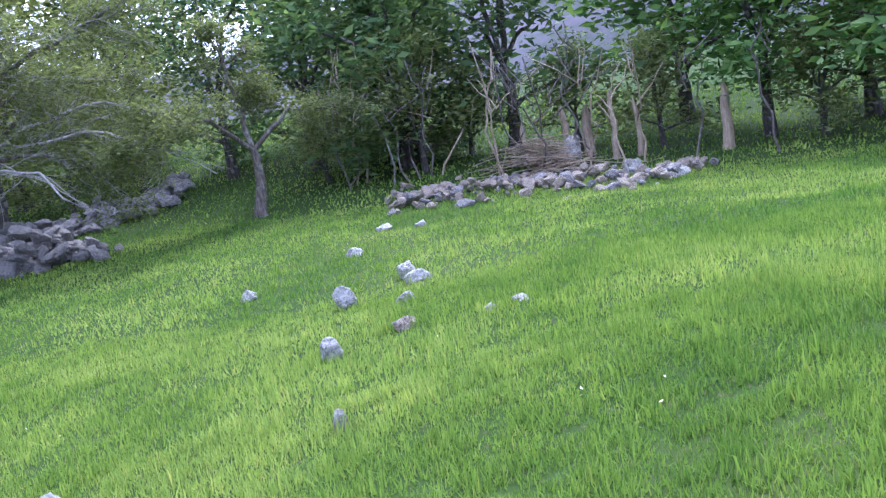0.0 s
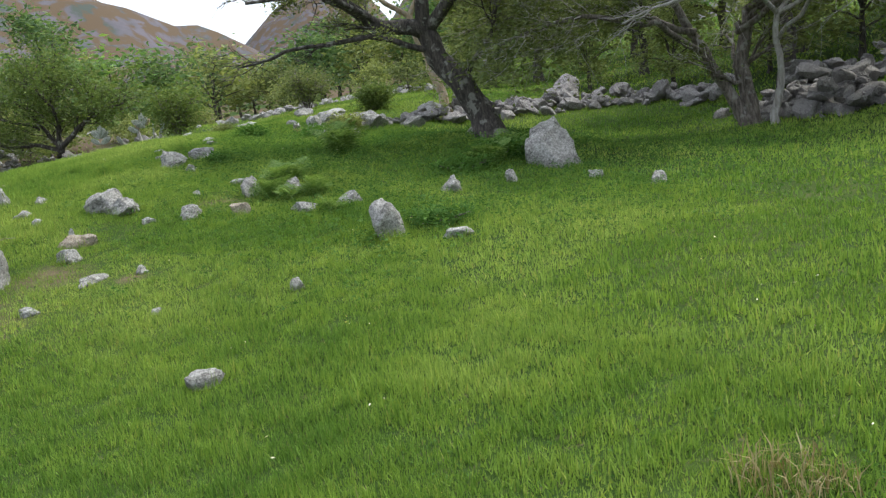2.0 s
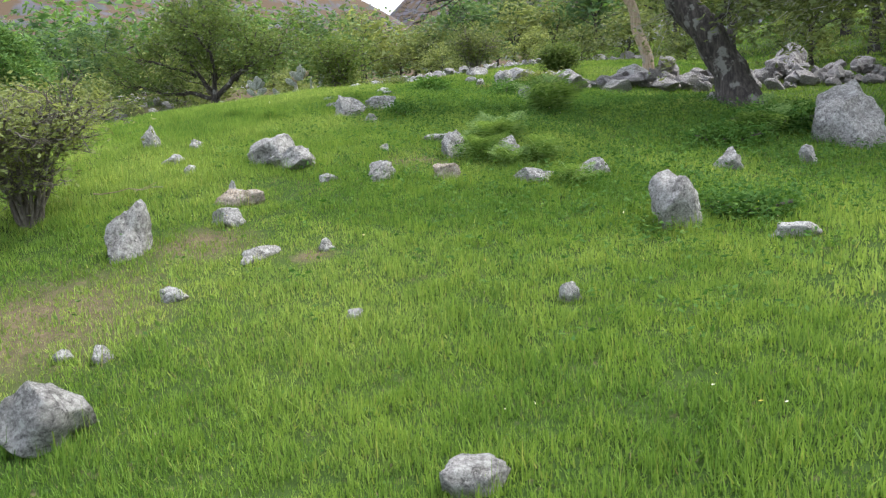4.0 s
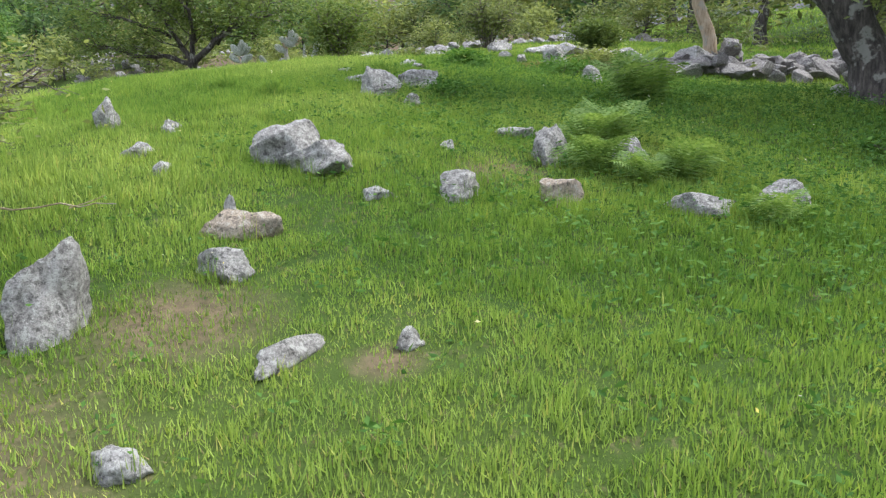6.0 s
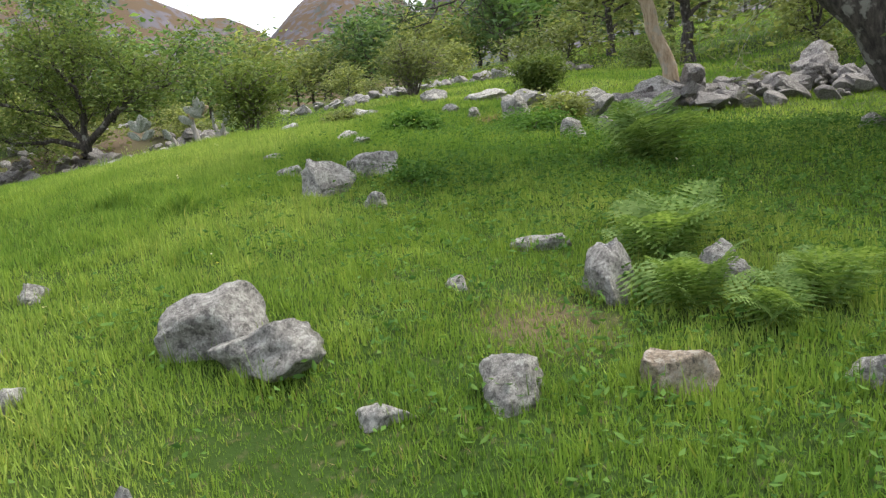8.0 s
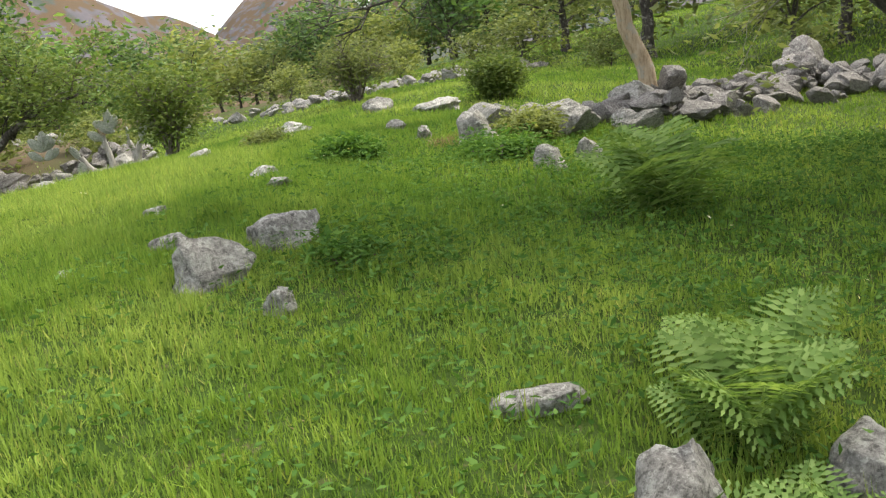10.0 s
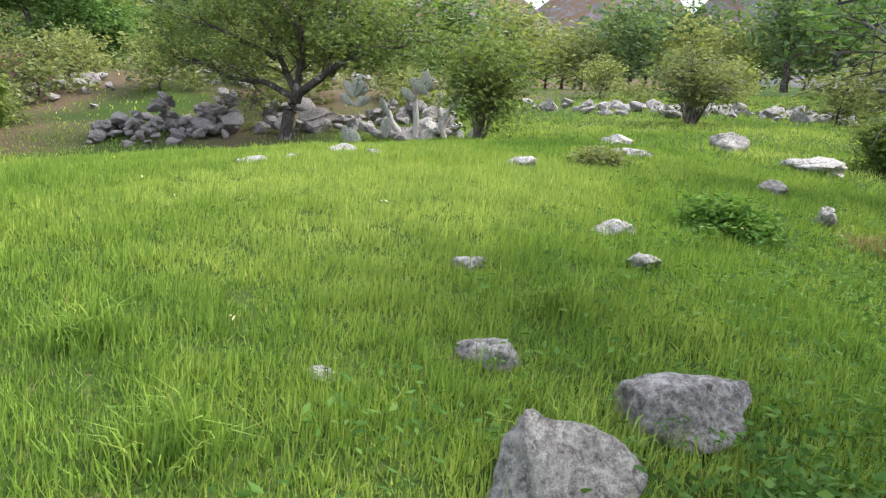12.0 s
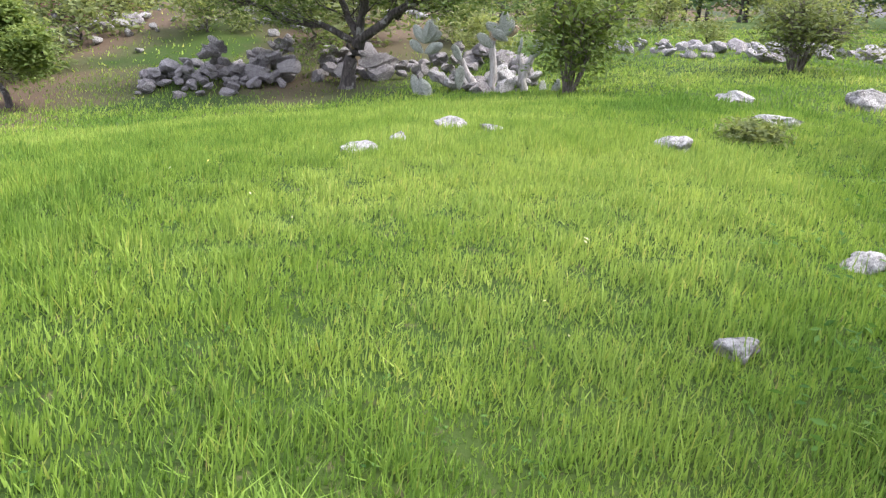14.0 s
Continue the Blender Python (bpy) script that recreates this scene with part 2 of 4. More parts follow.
# ---- the lie of the land ----
# soft swells: x, y, height; 5.5 m wide
SLOPE = (-0.500, 0.913, 0.973)
SWELLS_SOUTH = [
    (2.0, -16.0, 0.84),
    (7.5, -16.0, 0.89),
    (2.0, -10.5, 0.12),
    (7.5, -10.5, 0.49),
    (18.5, -10.5, 0.12),
    (24.0, -10.5, 0.18),
    (-3.5, -5.0, -0.16),
    (2.0, -5.0, -0.45),
    (7.5, -5.0, 0.00),
    (13.0, -5.0, -0.00),
    (18.5, -5.0, -0.41),
    (24.0, -5.0, -0.26),
    (-3.5, 0.5, 0.61),
    (2.0, 0.5, -0.01),
    (7.5, 0.5, 0.09),
    (13.0, 0.5, 0.22),
    (18.5, 0.5, -0.30),
]
SWELLS_NORTH = [
    (-14.5, 6.0, 0.13),
    (-3.5, 6.0, 0.83),
    (2.0, 6.0, -0.21),
    (7.5, 6.0, -0.47),
    (13.0, 6.0, -0.19),
    (18.5, 6.0, -0.11),
    (-14.5, 11.5, -0.04),
    (-9.0, 11.5, 0.09),
    (-3.5, 11.5, 0.29),
    (2.0, 11.5, 0.13),
    (7.5, 11.5, -0.45),
    (-14.5, 17.0, -0.20),
    (-9.0, 17.0, -0.36),
    (-3.5, 17.0, -0.02),
    (2.0, 17.0, 0.44),
    (7.5, 17.0, -0.35),
    (-3.5, 22.5, 0.21),
    (2.0, 22.5, 0.30),
    (7.5, 22.5, -0.51),
    (-20.0, 28.0, 0.3),
    (-16.0, 23.0, 1.5),
    (7.5, 28.0, -0.45),
    (-9.0, 33.5, -0.10),
    (-9.0, 39.0, -0.13),
]
BANK = (3.9, 6.0, 0.3)  # low bank under the gnarled tree
# hills: bearing (degrees from +y towards +x), distance, height, half-width
HILLS = [(-36, 420, 92, 108), (-9.5, 760, 118, 84), (4, 500, 92, 66), (38, 460, 60, 110), (70, 330, 55, 90), (110, 420, 60, 120),
         (160, 500, 60, 150), (-75, 480, 70, 130), (-120, 520, 60, 150)]


def height_at(x, y):
    """Height of the ground, for numbers or arrays."""
    x, y = np.asarray(x, float), np.asarray(y, float)
    z = SLOPE[0] + SLOPE[1] * 6 * np.tanh(x / 60) + SLOPE[2] * 6 * np.tanh(y / 60)
    for cx, cy, h in SWELLS_SOUTH + SWELLS_NORTH:
        z = z + h * np.exp(-((x - cx) ** 2 + (y - cy) ** 2) / (2 * 5.5**2))
    z = z + 0.025 * np.exp(-((x - 2) ** 2 + (y - 2) ** 2) / 800) * np.sin(x * 2.1 + 0.7 * np.sin(y * 1.3)) * np.cos(y * 1.7 + np.sin(x * 0.9))
    z = z + BANK[2] * np.exp(-((x - BANK[0]) ** 2 + (y - BANK[1]) ** 2) / 3.4)
    away = np.clip((np.hypot(x, y) - 90) / 160, 0, 1) ** 2
    for bearing, far, h, wide in HILLS:
        cx, cy = far * math.sin(radians(bearing)), far * math.cos(radians(bearing))
        z = z + away * h * np.exp(-((x - cx) ** 2 + (y - cy) ** 2) / (2 * wide**2))
    return z


def mesh_np(name, verts, faces):
    """A mesh from arrays of places and of faces with equal corners."""
    me = bpy.data.meshes.new(name)
    verts, faces = np.asarray(verts, np.float32), np.asarray(faces, np.int32)
    me.vertices.add(len(verts))
    me.vertices.foreach_set("co", verts.ravel())
    me.loops.add(faces.size)
    me.loops.foreach_set("vertex_index", faces.ravel())
    me.polygons.add(len(faces))
    me.polygons.foreach_set("loop_start", np.arange(0, faces.size, faces.shape[1], dtype=np.int32))
    me.update(calc_edges=True)
    return me


def smooth(me):
    me.polygons.foreach_set("use_smooth", np.ones(len(me.polygons), bool))
    return me


def solid(name, me, mat, parent=None, at=None):
    if not me.materials:
        me.materials.append(mat)
    ob = new(name, me)
    if parent is not None:
        ob.parent = parent
    if at is not None:
        ob.matrix_local = at
    return ob


GROUND = ground_material()


# the ground: one sheet, fine near the walk, coarse towards the hills
def axis_steps(lo, hi):
    fine = np.arange(lo, hi + 0.01, 0.25)
    out = [0.45]
    while sum(out) < 1500:
        out.append(out[-1] * 1.09)
    outer = np.cumsum(out)
    return np.concatenate([(lo - outer)[::-1], fine, hi + outer])


gx, gy = axis_steps(-16.0, 24.0), axis_steps(-16.0, 22.0)
GX, GY = np.meshgrid(gx, gy)
GZ = height_at(GX, GY)
far_mask = np.clip((np.hypot(GX, GY) - 90) / 200, 0, 1)
GZ = GZ + far_mask * (9 * np.sin(GX / 41 + 2 * np.sin(GY / 67)) * np.sin(GY / 53) + 4 * np.sin(GX / 13 + GY / 17 + np.sin(GY / 9)) + 2 * np.sin(GX / 7 - GY / 11))
n_x, n_y = len(gx), len(gy)
idx = np.arange(n_x * n_y).reshape(n_y, n_x)
quads = np.stack([idx[:-1, :-1], idx[:-1, 1:], idx[1:, 1:], idx[1:, :-1]], -1).reshape(-1, 4)
ground = solid("ground", smooth(mesh_np("ground", np.stack([GX, GY, GZ], -1).reshape(-1, 3), quads)), GROUND)
tagged(ground, "grassy sloping meadow rising to dry hills tinted grey-purple with haze", "ground", kind="structure")


# ---- stones ----
def stone_mesh(name, seed, size=(1, 1, 1), level=3, cuts=9, rough=0.1, taper=0.0):
    """An angular, weathered stone about its middle."""
    rnd = random.Random(seed)
    lean = rnd.uniform(-0.4, 0.4)
    bm = bmesh.new()
    bmesh.ops.create_icosphere(bm, subdivisions=level, radius=0.62)
    planes = []
    for _ in range(cuts):
        n = Vector((rnd.gauss(0, 1), rnd.gauss(0, 1), rnd.gauss(0, 0.8))).normalized()
        planes.append((n, rnd.uniform(0.29, 0.48)))
    off = Vector((rnd.uniform(0, 90), rnd.uniform(0, 90), rnd.uniform(0, 90)))
    for v in bm.verts:
        for n, d in planes:
            over = v.co.dot(n) - d
            if over > 0:
                v.co -= n * over * 0.97
        k = v.co.copy()
        v.co += k.normalized() * rough * (noise.noise(k * 2.4 + off) + 0.45 * noise.noise(k * 6.0 + off) + 0.16 * noise.noise(k * 15 + off))
        w = 1 - taper * (v.co.z + 0.1)
        v.co = Vector((v.co.x * size[0] * w + v.co.z * size[0] * taper * lean, v.co.y * size[1] * w, v.co.z * size[2]))
    me = bpy.data.meshes.new(name)
    bm.to_mesh(me)
    bm.free()
    return smooth(me)


rock_count = [100]
FRINGED = []  # stones with a ring of longer grass: x, y, width, depth, turn


def rock(x, y, wide, high, deep=0.8, turn=0.0, mat=None, label="", tilt=0.0, name="boulder", lift=0.0, seed=None, taper=0.2):
    """A stone of that width and visible height, set into the turf."""
    rock_count[0] += 1
    mat = mat or ROCK
    me = stone_mesh(name, seed or rock_count[0], (wide, wide * deep, high * 1.2), 5 if wide > 0.5 else 4 if wide > 0.15 else 3, 17, 0.115, taper)
    ob = solid(name, me, mat)
    ob.matrix_world = pose(x, y, float(height_at(x, y)) + high * 0.22 + lift, tilt, 0, turn)
    FRINGED.append((x, y, wide, wide * deep, turn))
    words = label or ("small pale stone lying in the grass" if wide < 0.25 else "grey lichen-covered boulder half sunk in grass")
    return tagged(ob, words, "rock", "field stones" if wide < 0.25 else "boulders")


# boulders and stones of the meadow, along the walk
rock(2.52, 0.2, 0.44, 0.55, 0.9, 20, seed=935, taper=0.04, label="tall upright grey boulder draped with dry grass")
rock(4.6, 3.95, 0.95, 0.86, 0.8, -25, seed=921, taper=0.12, label="big grey lichen-covered boulder below the gnarled tree")
rock(1.53, -3.12, 0.31, 0.13, 0.7, 10, ROCK, "pale lichen stone sunk in long grass")
rock(5.67, 1.56, 0.26, 0.17, 0.8, 40)
rock(3.16, 2.3, 0.36, 0.22, 0.8, 5)
rock(5.06, 2.42, 0.22, 0.17, 0.9, 80, PALE_ROCK)
rock(3.97, 2.72, 0.26, 0.19, 0.8, 30)
rock(-0.46, -2.76, 0.46, 0.38, 0.9, 25, taper=0.25, label="grey lichen boulder beside worn turf")
rock(1.8, -1.3, 0.14, 0.12, 0.9, 0)
rock(0.6, -1.5, 0.14, 0.07, 0.9, 50)
rock(-0.65, -1.3, 0.21, 0.1, 0.7, -20, PALE_ROCK)
rock(3.22, -0.14, 0.29, 0.12, 0.7, 10, PALE_ROCK, "flat pale stone in dark green grass")
rock(-0.9, -2.05, 0.14, 0.08, 0.9, 10)
rock(-0.66, -2.05, 0.12, 0.1, 0.9, 70)
rock(-1.27, 1.82, 0.48, 0.38, 0.8, 15, taper=0.4, label="tall grey end of a split lichen boulder")
rock(-0.95, 1.66, 0.56, 0.27, 0.8, -20, taper=0.4, label="pitted grey half of a split lichen boulder", tilt=-12)
rock(-1.04, 0.6, 0.46, 0.2, 0.42, 8, TAN_ROCK, "long tan log-shaped stone lying on turf")
rock(-1.17, 0.7, 0.1, 0.22, 0.7, 0, PALE_ROCK, "small upright stone behind the tan stone", name="field_stone")
rock(-0.02, 1.42, 0.33, 0.2, 0.8, 18)
rock(0.56, 1.47, 0.3, 0.2, 0.8, -30, TAN_ROCK, "rounded tan boulder by the ferns")
rock(-0.5, 1.25, 0.22, 0.07, 0.6, 0, PALE_ROCK)
rock(-3.05, 2.6, 0.2, 0.26, 0.8, 0)
rock(-2.5, 2.6, 0.23, 0.11, 0.8, 0)
rock(-2.38, 1.85, 0.22, 0.11, 0.8, 30)
rock(-1.95, 1.45, 0.13, 0.1, 0.8, 60, PALE_ROCK)
rock(-0.26, 2.4, 0.11, 0.08, 0.8, 0)
rock(-1.45, -0.5, 0.42, 0.42, 0.85, 12, seed=941, taper=0.28, label="pointed grey lichen boulder standing in turf")
rock(-0.95, 0.12, 0.29, 0.14, 0.7, -15, label="flat cracked stone in trampled turf")
rock(-0.36, -0.58, 0.1, 0.09, 4.2, -24, taper=0.05, label="narrow grey slab lying in the turf")
rock(0.07, -0.42, 0.09, 0.08, 1.8, -35)
rock(1.4, 1.4, 0.43, 0.15, 0.6, -12, label="flat grey lichen stone in the grass")
rock(1.92, 1.68, 0.36, 0.2, 0.7, 10)
rock(3.5, 6.4, 0.28, 0.2, 0.8, 0)
rock(0.5, 2.36, 0.27, 0.31, 1.4, -12, seed=947, taper=0.55, label="upright grey lichen rock beside ferns")
rock(1.03, 2.5, 0.28, 0.27, 0.9, 12, label="pitted grey rock among ferns")
rock(0.17, 3.02, 0.43, 0.09, 0.5, -4, label="flat lichen stone flush with the turf")
rock(0.33, 8.5, 0.42, 0.4, 0.8, 20)
rock(0.8, 7.0, 0.3, 0.28, 0.9, 0)
rock(1.3, 9.4, 0.8, 0.45, 0.7, 5)
rock(1.22, 7.5, 0.29, 0.26, 0.9, 60)
rock(-1.24, 4.33, 0.5, 0.3, 0.6, 24, taper=0.42, tilt=8, seed=953, label="wedge-shaped grey boulder with a sharp ridge")
rock(-0.99, 4.95, 0.52, 0.3, 0.6, 8, label="rounded grey lichen boulder behind a wedge-shaped one")
rock(-0.82, 3.93, 0.17, 0.12, 0.9, 0)
rock(-0.86, 4.18, 0.09, 0.06, 0.9, 0)
rock(-1.63, 5.0, 0.22, 0.12, 0.8, 20)
rock(-1.56, 7.2, 0.26, 0.12, 0.7, -10, PALE_ROCK)
rock(-1.12, 14.2, 0.52, 0.36, 0.8, 30)
rock(-2.52, 14.0, 0.52, 0.14, 0.8, 0, PALE_ROCK)
rock(-0.58, 10.3, 0.32, 0.18, 0.8, 0)
rock(-0.22, 9.1, 0.24, 0.17, 0.8, 40)
rock(-0.06, 12.8, 0.82, 0.2, 0.6, 25, PALE_ROCK, "low flat pale slab in the meadow")
rock(-2.05, 5.95, 0.2, 0.07, 0.8, 0)
rock(-1.31, 6.55, 0.22, 0.1, 0.8, 0, PALE_ROCK)
rock(-2.06, 4.55, 0.13, 0.045, 0.8, 0, PALE_ROCK)
rock(-2.72, 9.35, 0.36, 0.13, 0.7, -25, PALE_ROCK, "flat pale stone at the meadow edge")
rock(-2.0, 11.65, 0.48, 0.11, 0.6, 0, PALE_ROCK, "flat pale stone at the meadow edge")
rock(-4.56, 7.95, 0.36, 0.08, 0.7, 0, PALE_ROCK, "flat pale stone at the meadow edge")
rock(-4.6, 8.6, 0.17, 0.08, 0.8, 0, PALE_ROCK)
rock(-4.52, 9.4, 0.32, 0.11, 0.7, 0, PALE_ROCK, "flat pale stone at the meadow edge")
rock(-4.17, 9.35, 0.2, 0.08, 0.8, 0, PALE_ROCK)
rock(-7.45, 7.35, 0.33, 0.08, 0.7, 0, PALE_ROCK, "flat pale stone at the meadow edge")
# stones scattered over the lawn below the brush heap
rock(7.55, -6.42, 0.19, 0.16, 0.8, 0, PALE_ROCK)
rock(9.0, -3.08, 0.26, 0.14, 0.8, 30, PALE_ROCK, "white stone lying alone on the lawn")
rock(8.76, -5.08, 0.27, 0.22, 0.8, 10, PALE_ROCK, "white stone lying on the lawn")
rock(6.58, -7.73, 0.13, 0.1, 0.8, 0)
rock(9.75, -4.87, 0.25, 0.24, 0.8, 20, PALE_ROCK, "white stone on a grassy hump")
rock(9.63, -5.18, 0.32, 0.13, 0.7, 0, PALE_ROCK, "white stone on a grassy hump")
rock(8.8, -5.84, 0.31, 0.12, 0.6, 15)
rock(8.12, -6.57, 0.2, 0.12, 0.8, 0, TAN_ROCK)
rock(10.95, -2.6, 0.32, 0.16, 0.7, 0, PALE_ROCK, "white stone lying on the lawn")
rock(8.47, -7.1, 0.11, 0.07, 0.8, 0, PALE_ROCK)
rock(8.7, -7.2, 0.17, 0.06, 0.8, 0, PALE_ROCK)
rock(12.65, -1.3, 0.32, 0.15, 0.7, 0, PALE_ROCK, "white stone lying on the lawn")
rock(12.95, -1.8, 0.24, 0.12, 0.7, 0, PALE_ROCK, "white stone lying on the lawn")
rock(5.56, -6.5, 0.19, 0.14, 0.8, 10, PALE_ROCK)
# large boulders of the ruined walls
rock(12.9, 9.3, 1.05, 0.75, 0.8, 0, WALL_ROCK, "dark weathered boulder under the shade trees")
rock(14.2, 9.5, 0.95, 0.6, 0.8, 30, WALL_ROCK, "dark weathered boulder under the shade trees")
rock(19.0, -0.6, 0.68, 0.5, 0.8, 10, label="grey boulder on the brush heap", lift=0.25)
rock(17.75, -3.6, 0.75, 0.22, 0.6, 0, PALE_ROCK, "flat pale boulder at the end of the stone heap")
rock(18.3, -2.4, 0.65, 0.35, 0.7, 20, label="grey boulder in the stone heap")
rock(2.6, 11.4, 0.85, 0.5, 0.7, 10, label="grey boulder at the foot of a slim tree")
rock(2.25, 10.3, 0.46, 0.26, 0.8, 0, label="grey boulder at the end of the wall")
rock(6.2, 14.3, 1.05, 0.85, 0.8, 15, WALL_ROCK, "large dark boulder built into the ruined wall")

STONES = [stone_mesh("stone", 500 + k, (1, 1, 1), 2, 15, 0.1) for k in range(10)]
for me in STONES:
    me.polygons.foreach_set("use_smooth", np.zeros(len(me.polygons), bool))


def stone_heap(name, label, line, count, size, spread, high, mat, seed, thing="stone wall"):
    """A tumbled heap or wall of stones along a line: an empty with each stone under it."""
    rnd = random.Random(seed)
    x0, y0 = line[0]
    root = new(name)
    root.location = (x0, y0, float(height_at(x0, y0)))
    tagged(root, label, thing)
    lengths = [math.dist(a, b) for a, b in zip(line, line[1:])]
    for _ in range(count):
        s = rnd.uniform(0, sum(lengths))
        for (a, b), ln in zip(zip(line, line[1:]), lengths):
            if s <= ln:
                break
            s -= ln
        off = rnd.gauss(0, spread)
        dx, dy = (b[0] - a[0]) / ln, (b[1] - a[1]) / ln
        x, y = a[0] + dx * s - dy * off, a[1] + dy * s + dx * off
        k = size * rnd.choice((0.4, 0.5, 0.7, 0.8, 1.0, 1.0, 1.4)) * rnd.uniform(0.8, 1.2)
        top = high * max(0.0, 1 - (off / (2 * spread)) ** 2) * (0.65 + 0.35 * math.sin(s * 2.3 + seed))
        z = float(height_at(x, y)) + 0.15 * k + rnd.uniform(0, 1) * top
        me = rnd.choice(STONES)
        ob = new("stone", me)
        if not me.materials:
            me.materials.append(mat)
        ob.material_slots[0].link = "OBJECT"
        ob.material_slots[0].material = rnd.choice((mat, mat, mat, WALL_ROCK))
        ob.parent = root
        ob.matrix_local = Matrix.Translation(-root.location) @ pose(x, y, z, rnd.uniform(-30, 30), rnd.uniform(-30, 30), rnd.uniform(0, 360)) @ Matrix.Diagonal((k * rnd.uniform(0.9, 1.5), k * rnd.uniform(0.7, 1), k * rnd.uniform(0.45, 0.8), 1))
    return root


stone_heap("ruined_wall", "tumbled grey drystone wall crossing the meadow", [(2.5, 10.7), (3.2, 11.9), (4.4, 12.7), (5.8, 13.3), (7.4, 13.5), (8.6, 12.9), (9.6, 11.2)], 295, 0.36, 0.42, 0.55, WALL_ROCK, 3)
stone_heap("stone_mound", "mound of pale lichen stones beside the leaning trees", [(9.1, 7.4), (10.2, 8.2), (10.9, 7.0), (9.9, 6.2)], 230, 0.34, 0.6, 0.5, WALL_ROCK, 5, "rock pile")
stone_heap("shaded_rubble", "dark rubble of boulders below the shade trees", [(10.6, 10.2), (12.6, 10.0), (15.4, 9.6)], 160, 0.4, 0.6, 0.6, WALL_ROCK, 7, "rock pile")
stone_heap("brush_stone_heap", "long heap of pale stones in front of the hedge", [(14.9, 1.2), (16.5, -0.7), (17.9, -2.2), (17.9, -3.9)], 295, 0.22, 0.8, 0.3, TAN_ROCK, 9, "rock pile")
stone_heap("stone_pile", "pile of grey field stones below the far bank", [(-13.2, 15.6), (-12.0, 16.2), (-11.0, 17.0)], 190, 0.27, 0.6, 0.75, WALL_ROCK, 11, "rock pile")
stone_heap("far_wall", "low line of rubble on the bank beyond the hollow", [(-10.5, 17.2), (-8.6, 18.5), (-6.8, 19.3)], 70, 0.4, 0.5, 0.5, WALL_ROCK, 13, "rock pile")
stone_heap("pale_stone_heap", "heap of whitish stones under the prickly pear", [(-7.6, 16.3), (-6.6, 16.6), (-5.9, 16.9)], 34, 0.27, 0.4, 0.4, PALE_ROCK, 15, "rock pile")
stone_heap("scattered_rubble", "scattered rubble on the rough slope", [(-4.6, 21.5), (-2.6, 26.5), (2.0, 30.5)], 130, 0.4, 1.6, 0.1, ROCK, 17, "rock pile")
stone_heap("bank_rubble", "loose stones on the bare earth bank", [(-18.0, 17.0), (-16.0, 22.0), (-12.0, 26.0)], 90, 0.35, 1.6, 0.08, ROCK, 19, "rock pile")
stone_heap("edge_stones", "row of stones leading into the ruined wall", [(0.4, 9.0), (1.4, 9.8), (2.4, 11.0)], 26, 0.42, 0.22, 0.2, ROCK, 21, "rock pile")


# ---- trees ----
def tube(points, radii, sides=6):
    """Rings along a line; returns places and quads."""
    pts = np.array(points, float)
    tang = np.gradient(pts, axis=0)
    tang /= np.linalg.norm(tang, axis=1)[:, None] + 1e-9
    ref = np.where(np.abs(tang[:, 2:3]) > 0.9, np.array([[1.0, 0, 0]]), np.array([[0, 0, 1.0]]))
    u = np.cross(tang, ref)
    u /= np.linalg.norm(u, axis=1)[:, None] + 1e-9
    w = np.cross(tang, u)
    ang = np.linspace(0, 2 * np.pi, sides, endpoint=False)
    ring = u[:, None] * np.cos(ang)[None, :, None] + w[:, None] * np.sin(ang)[None, :, None]
    v = (pts[:, None] + ring * np.array(radii)[:, None, None]).reshape(-1, 3)
    k, j = np.meshgrid(np.arange(len(pts) - 1), np.arange(sides), indexing="ij")
    a, b = k * sides + j, k * sides + (j + 1) % sides
    return v, np.stack([a, b, b + sides, a + sides], -1).reshape(-1, 4)


class Wood:
    """Gathers tubes into one mesh."""

    def __init__(self):
        self.v, self.f, self.n = [], [], 0

    def add(self, points, radii, sides=6):
        v, f = tube(points, radii, sides)
        self.v.append(v)
        self.f.append(f + self.n)
        self.n += len(v)

    def mesh(self, name):
        return smooth(mesh_np(name, np.concatenate(self.v), np.concatenate(self.f)))


def wavy(start, end, bend, rnd, steps=8, sag=0.0):
    """A crooked line from start to end."""
    a, b = np.array(start, float), np.array(end, float)
    t = np.linspace(0, 1, steps)
    ln = np.linalg.norm(b - a)
    wob = np.array([[rnd.gauss(0, 1) for _ in range(3)] for _ in range(steps)])
    wob = np.cumsum(wob, 0)
    wob -= wob[0] + (wob[-1] - wob[0]) * t[:, None]
    p = a + (b - a) * t[:, None] + wob * bend * ln * 0.25
    p[:, 2] -= sag * ln * 4 * t * (1 - t)
    return p


def leaf_cloud(name, centres, size, rnd_seed, per=1, spread=0.1, flat=0.4):
    """Many small leaves, each a folded diamond of two triangles, round the centres."""
    g = np.random.default_rng(rnd_seed)
    c = np.repeat(np.asarray(centres, float), per, axis=0)
    c = c + g.normal(0, spread, c.shape) * np.array([1, 1, 0.7])
    n = len(c)
    s = size * g.uniform(0.55, 1.3, n)[:, None]
    d = g.normal(0, 1, (n, 3)) * np.array([1, 1, flat])
    d /= np.linalg.norm(d, axis=1)[:, None]
    e = np.cross(d, g.normal(0, 1, (n, 3)) * np.array([flat, flat, 1]))
    e /= np.linalg.norm(e, axis=1)[:, None] + 1e-9
    up = np.cross(d, e) * 0.18
    v = np.stack([c - d * s, c + e * s * 0.42 + up * s, c + d * s, c - e * s * 0.42 + up * s], 1).reshape(-1, 3)
    b = np.arange(n)[:, None] * 4
    f = np.concatenate([b + np.array([[0, 1, 2]]), b + np.array([[0, 2, 3]])], 0)
    return mesh_np(name, v, f)


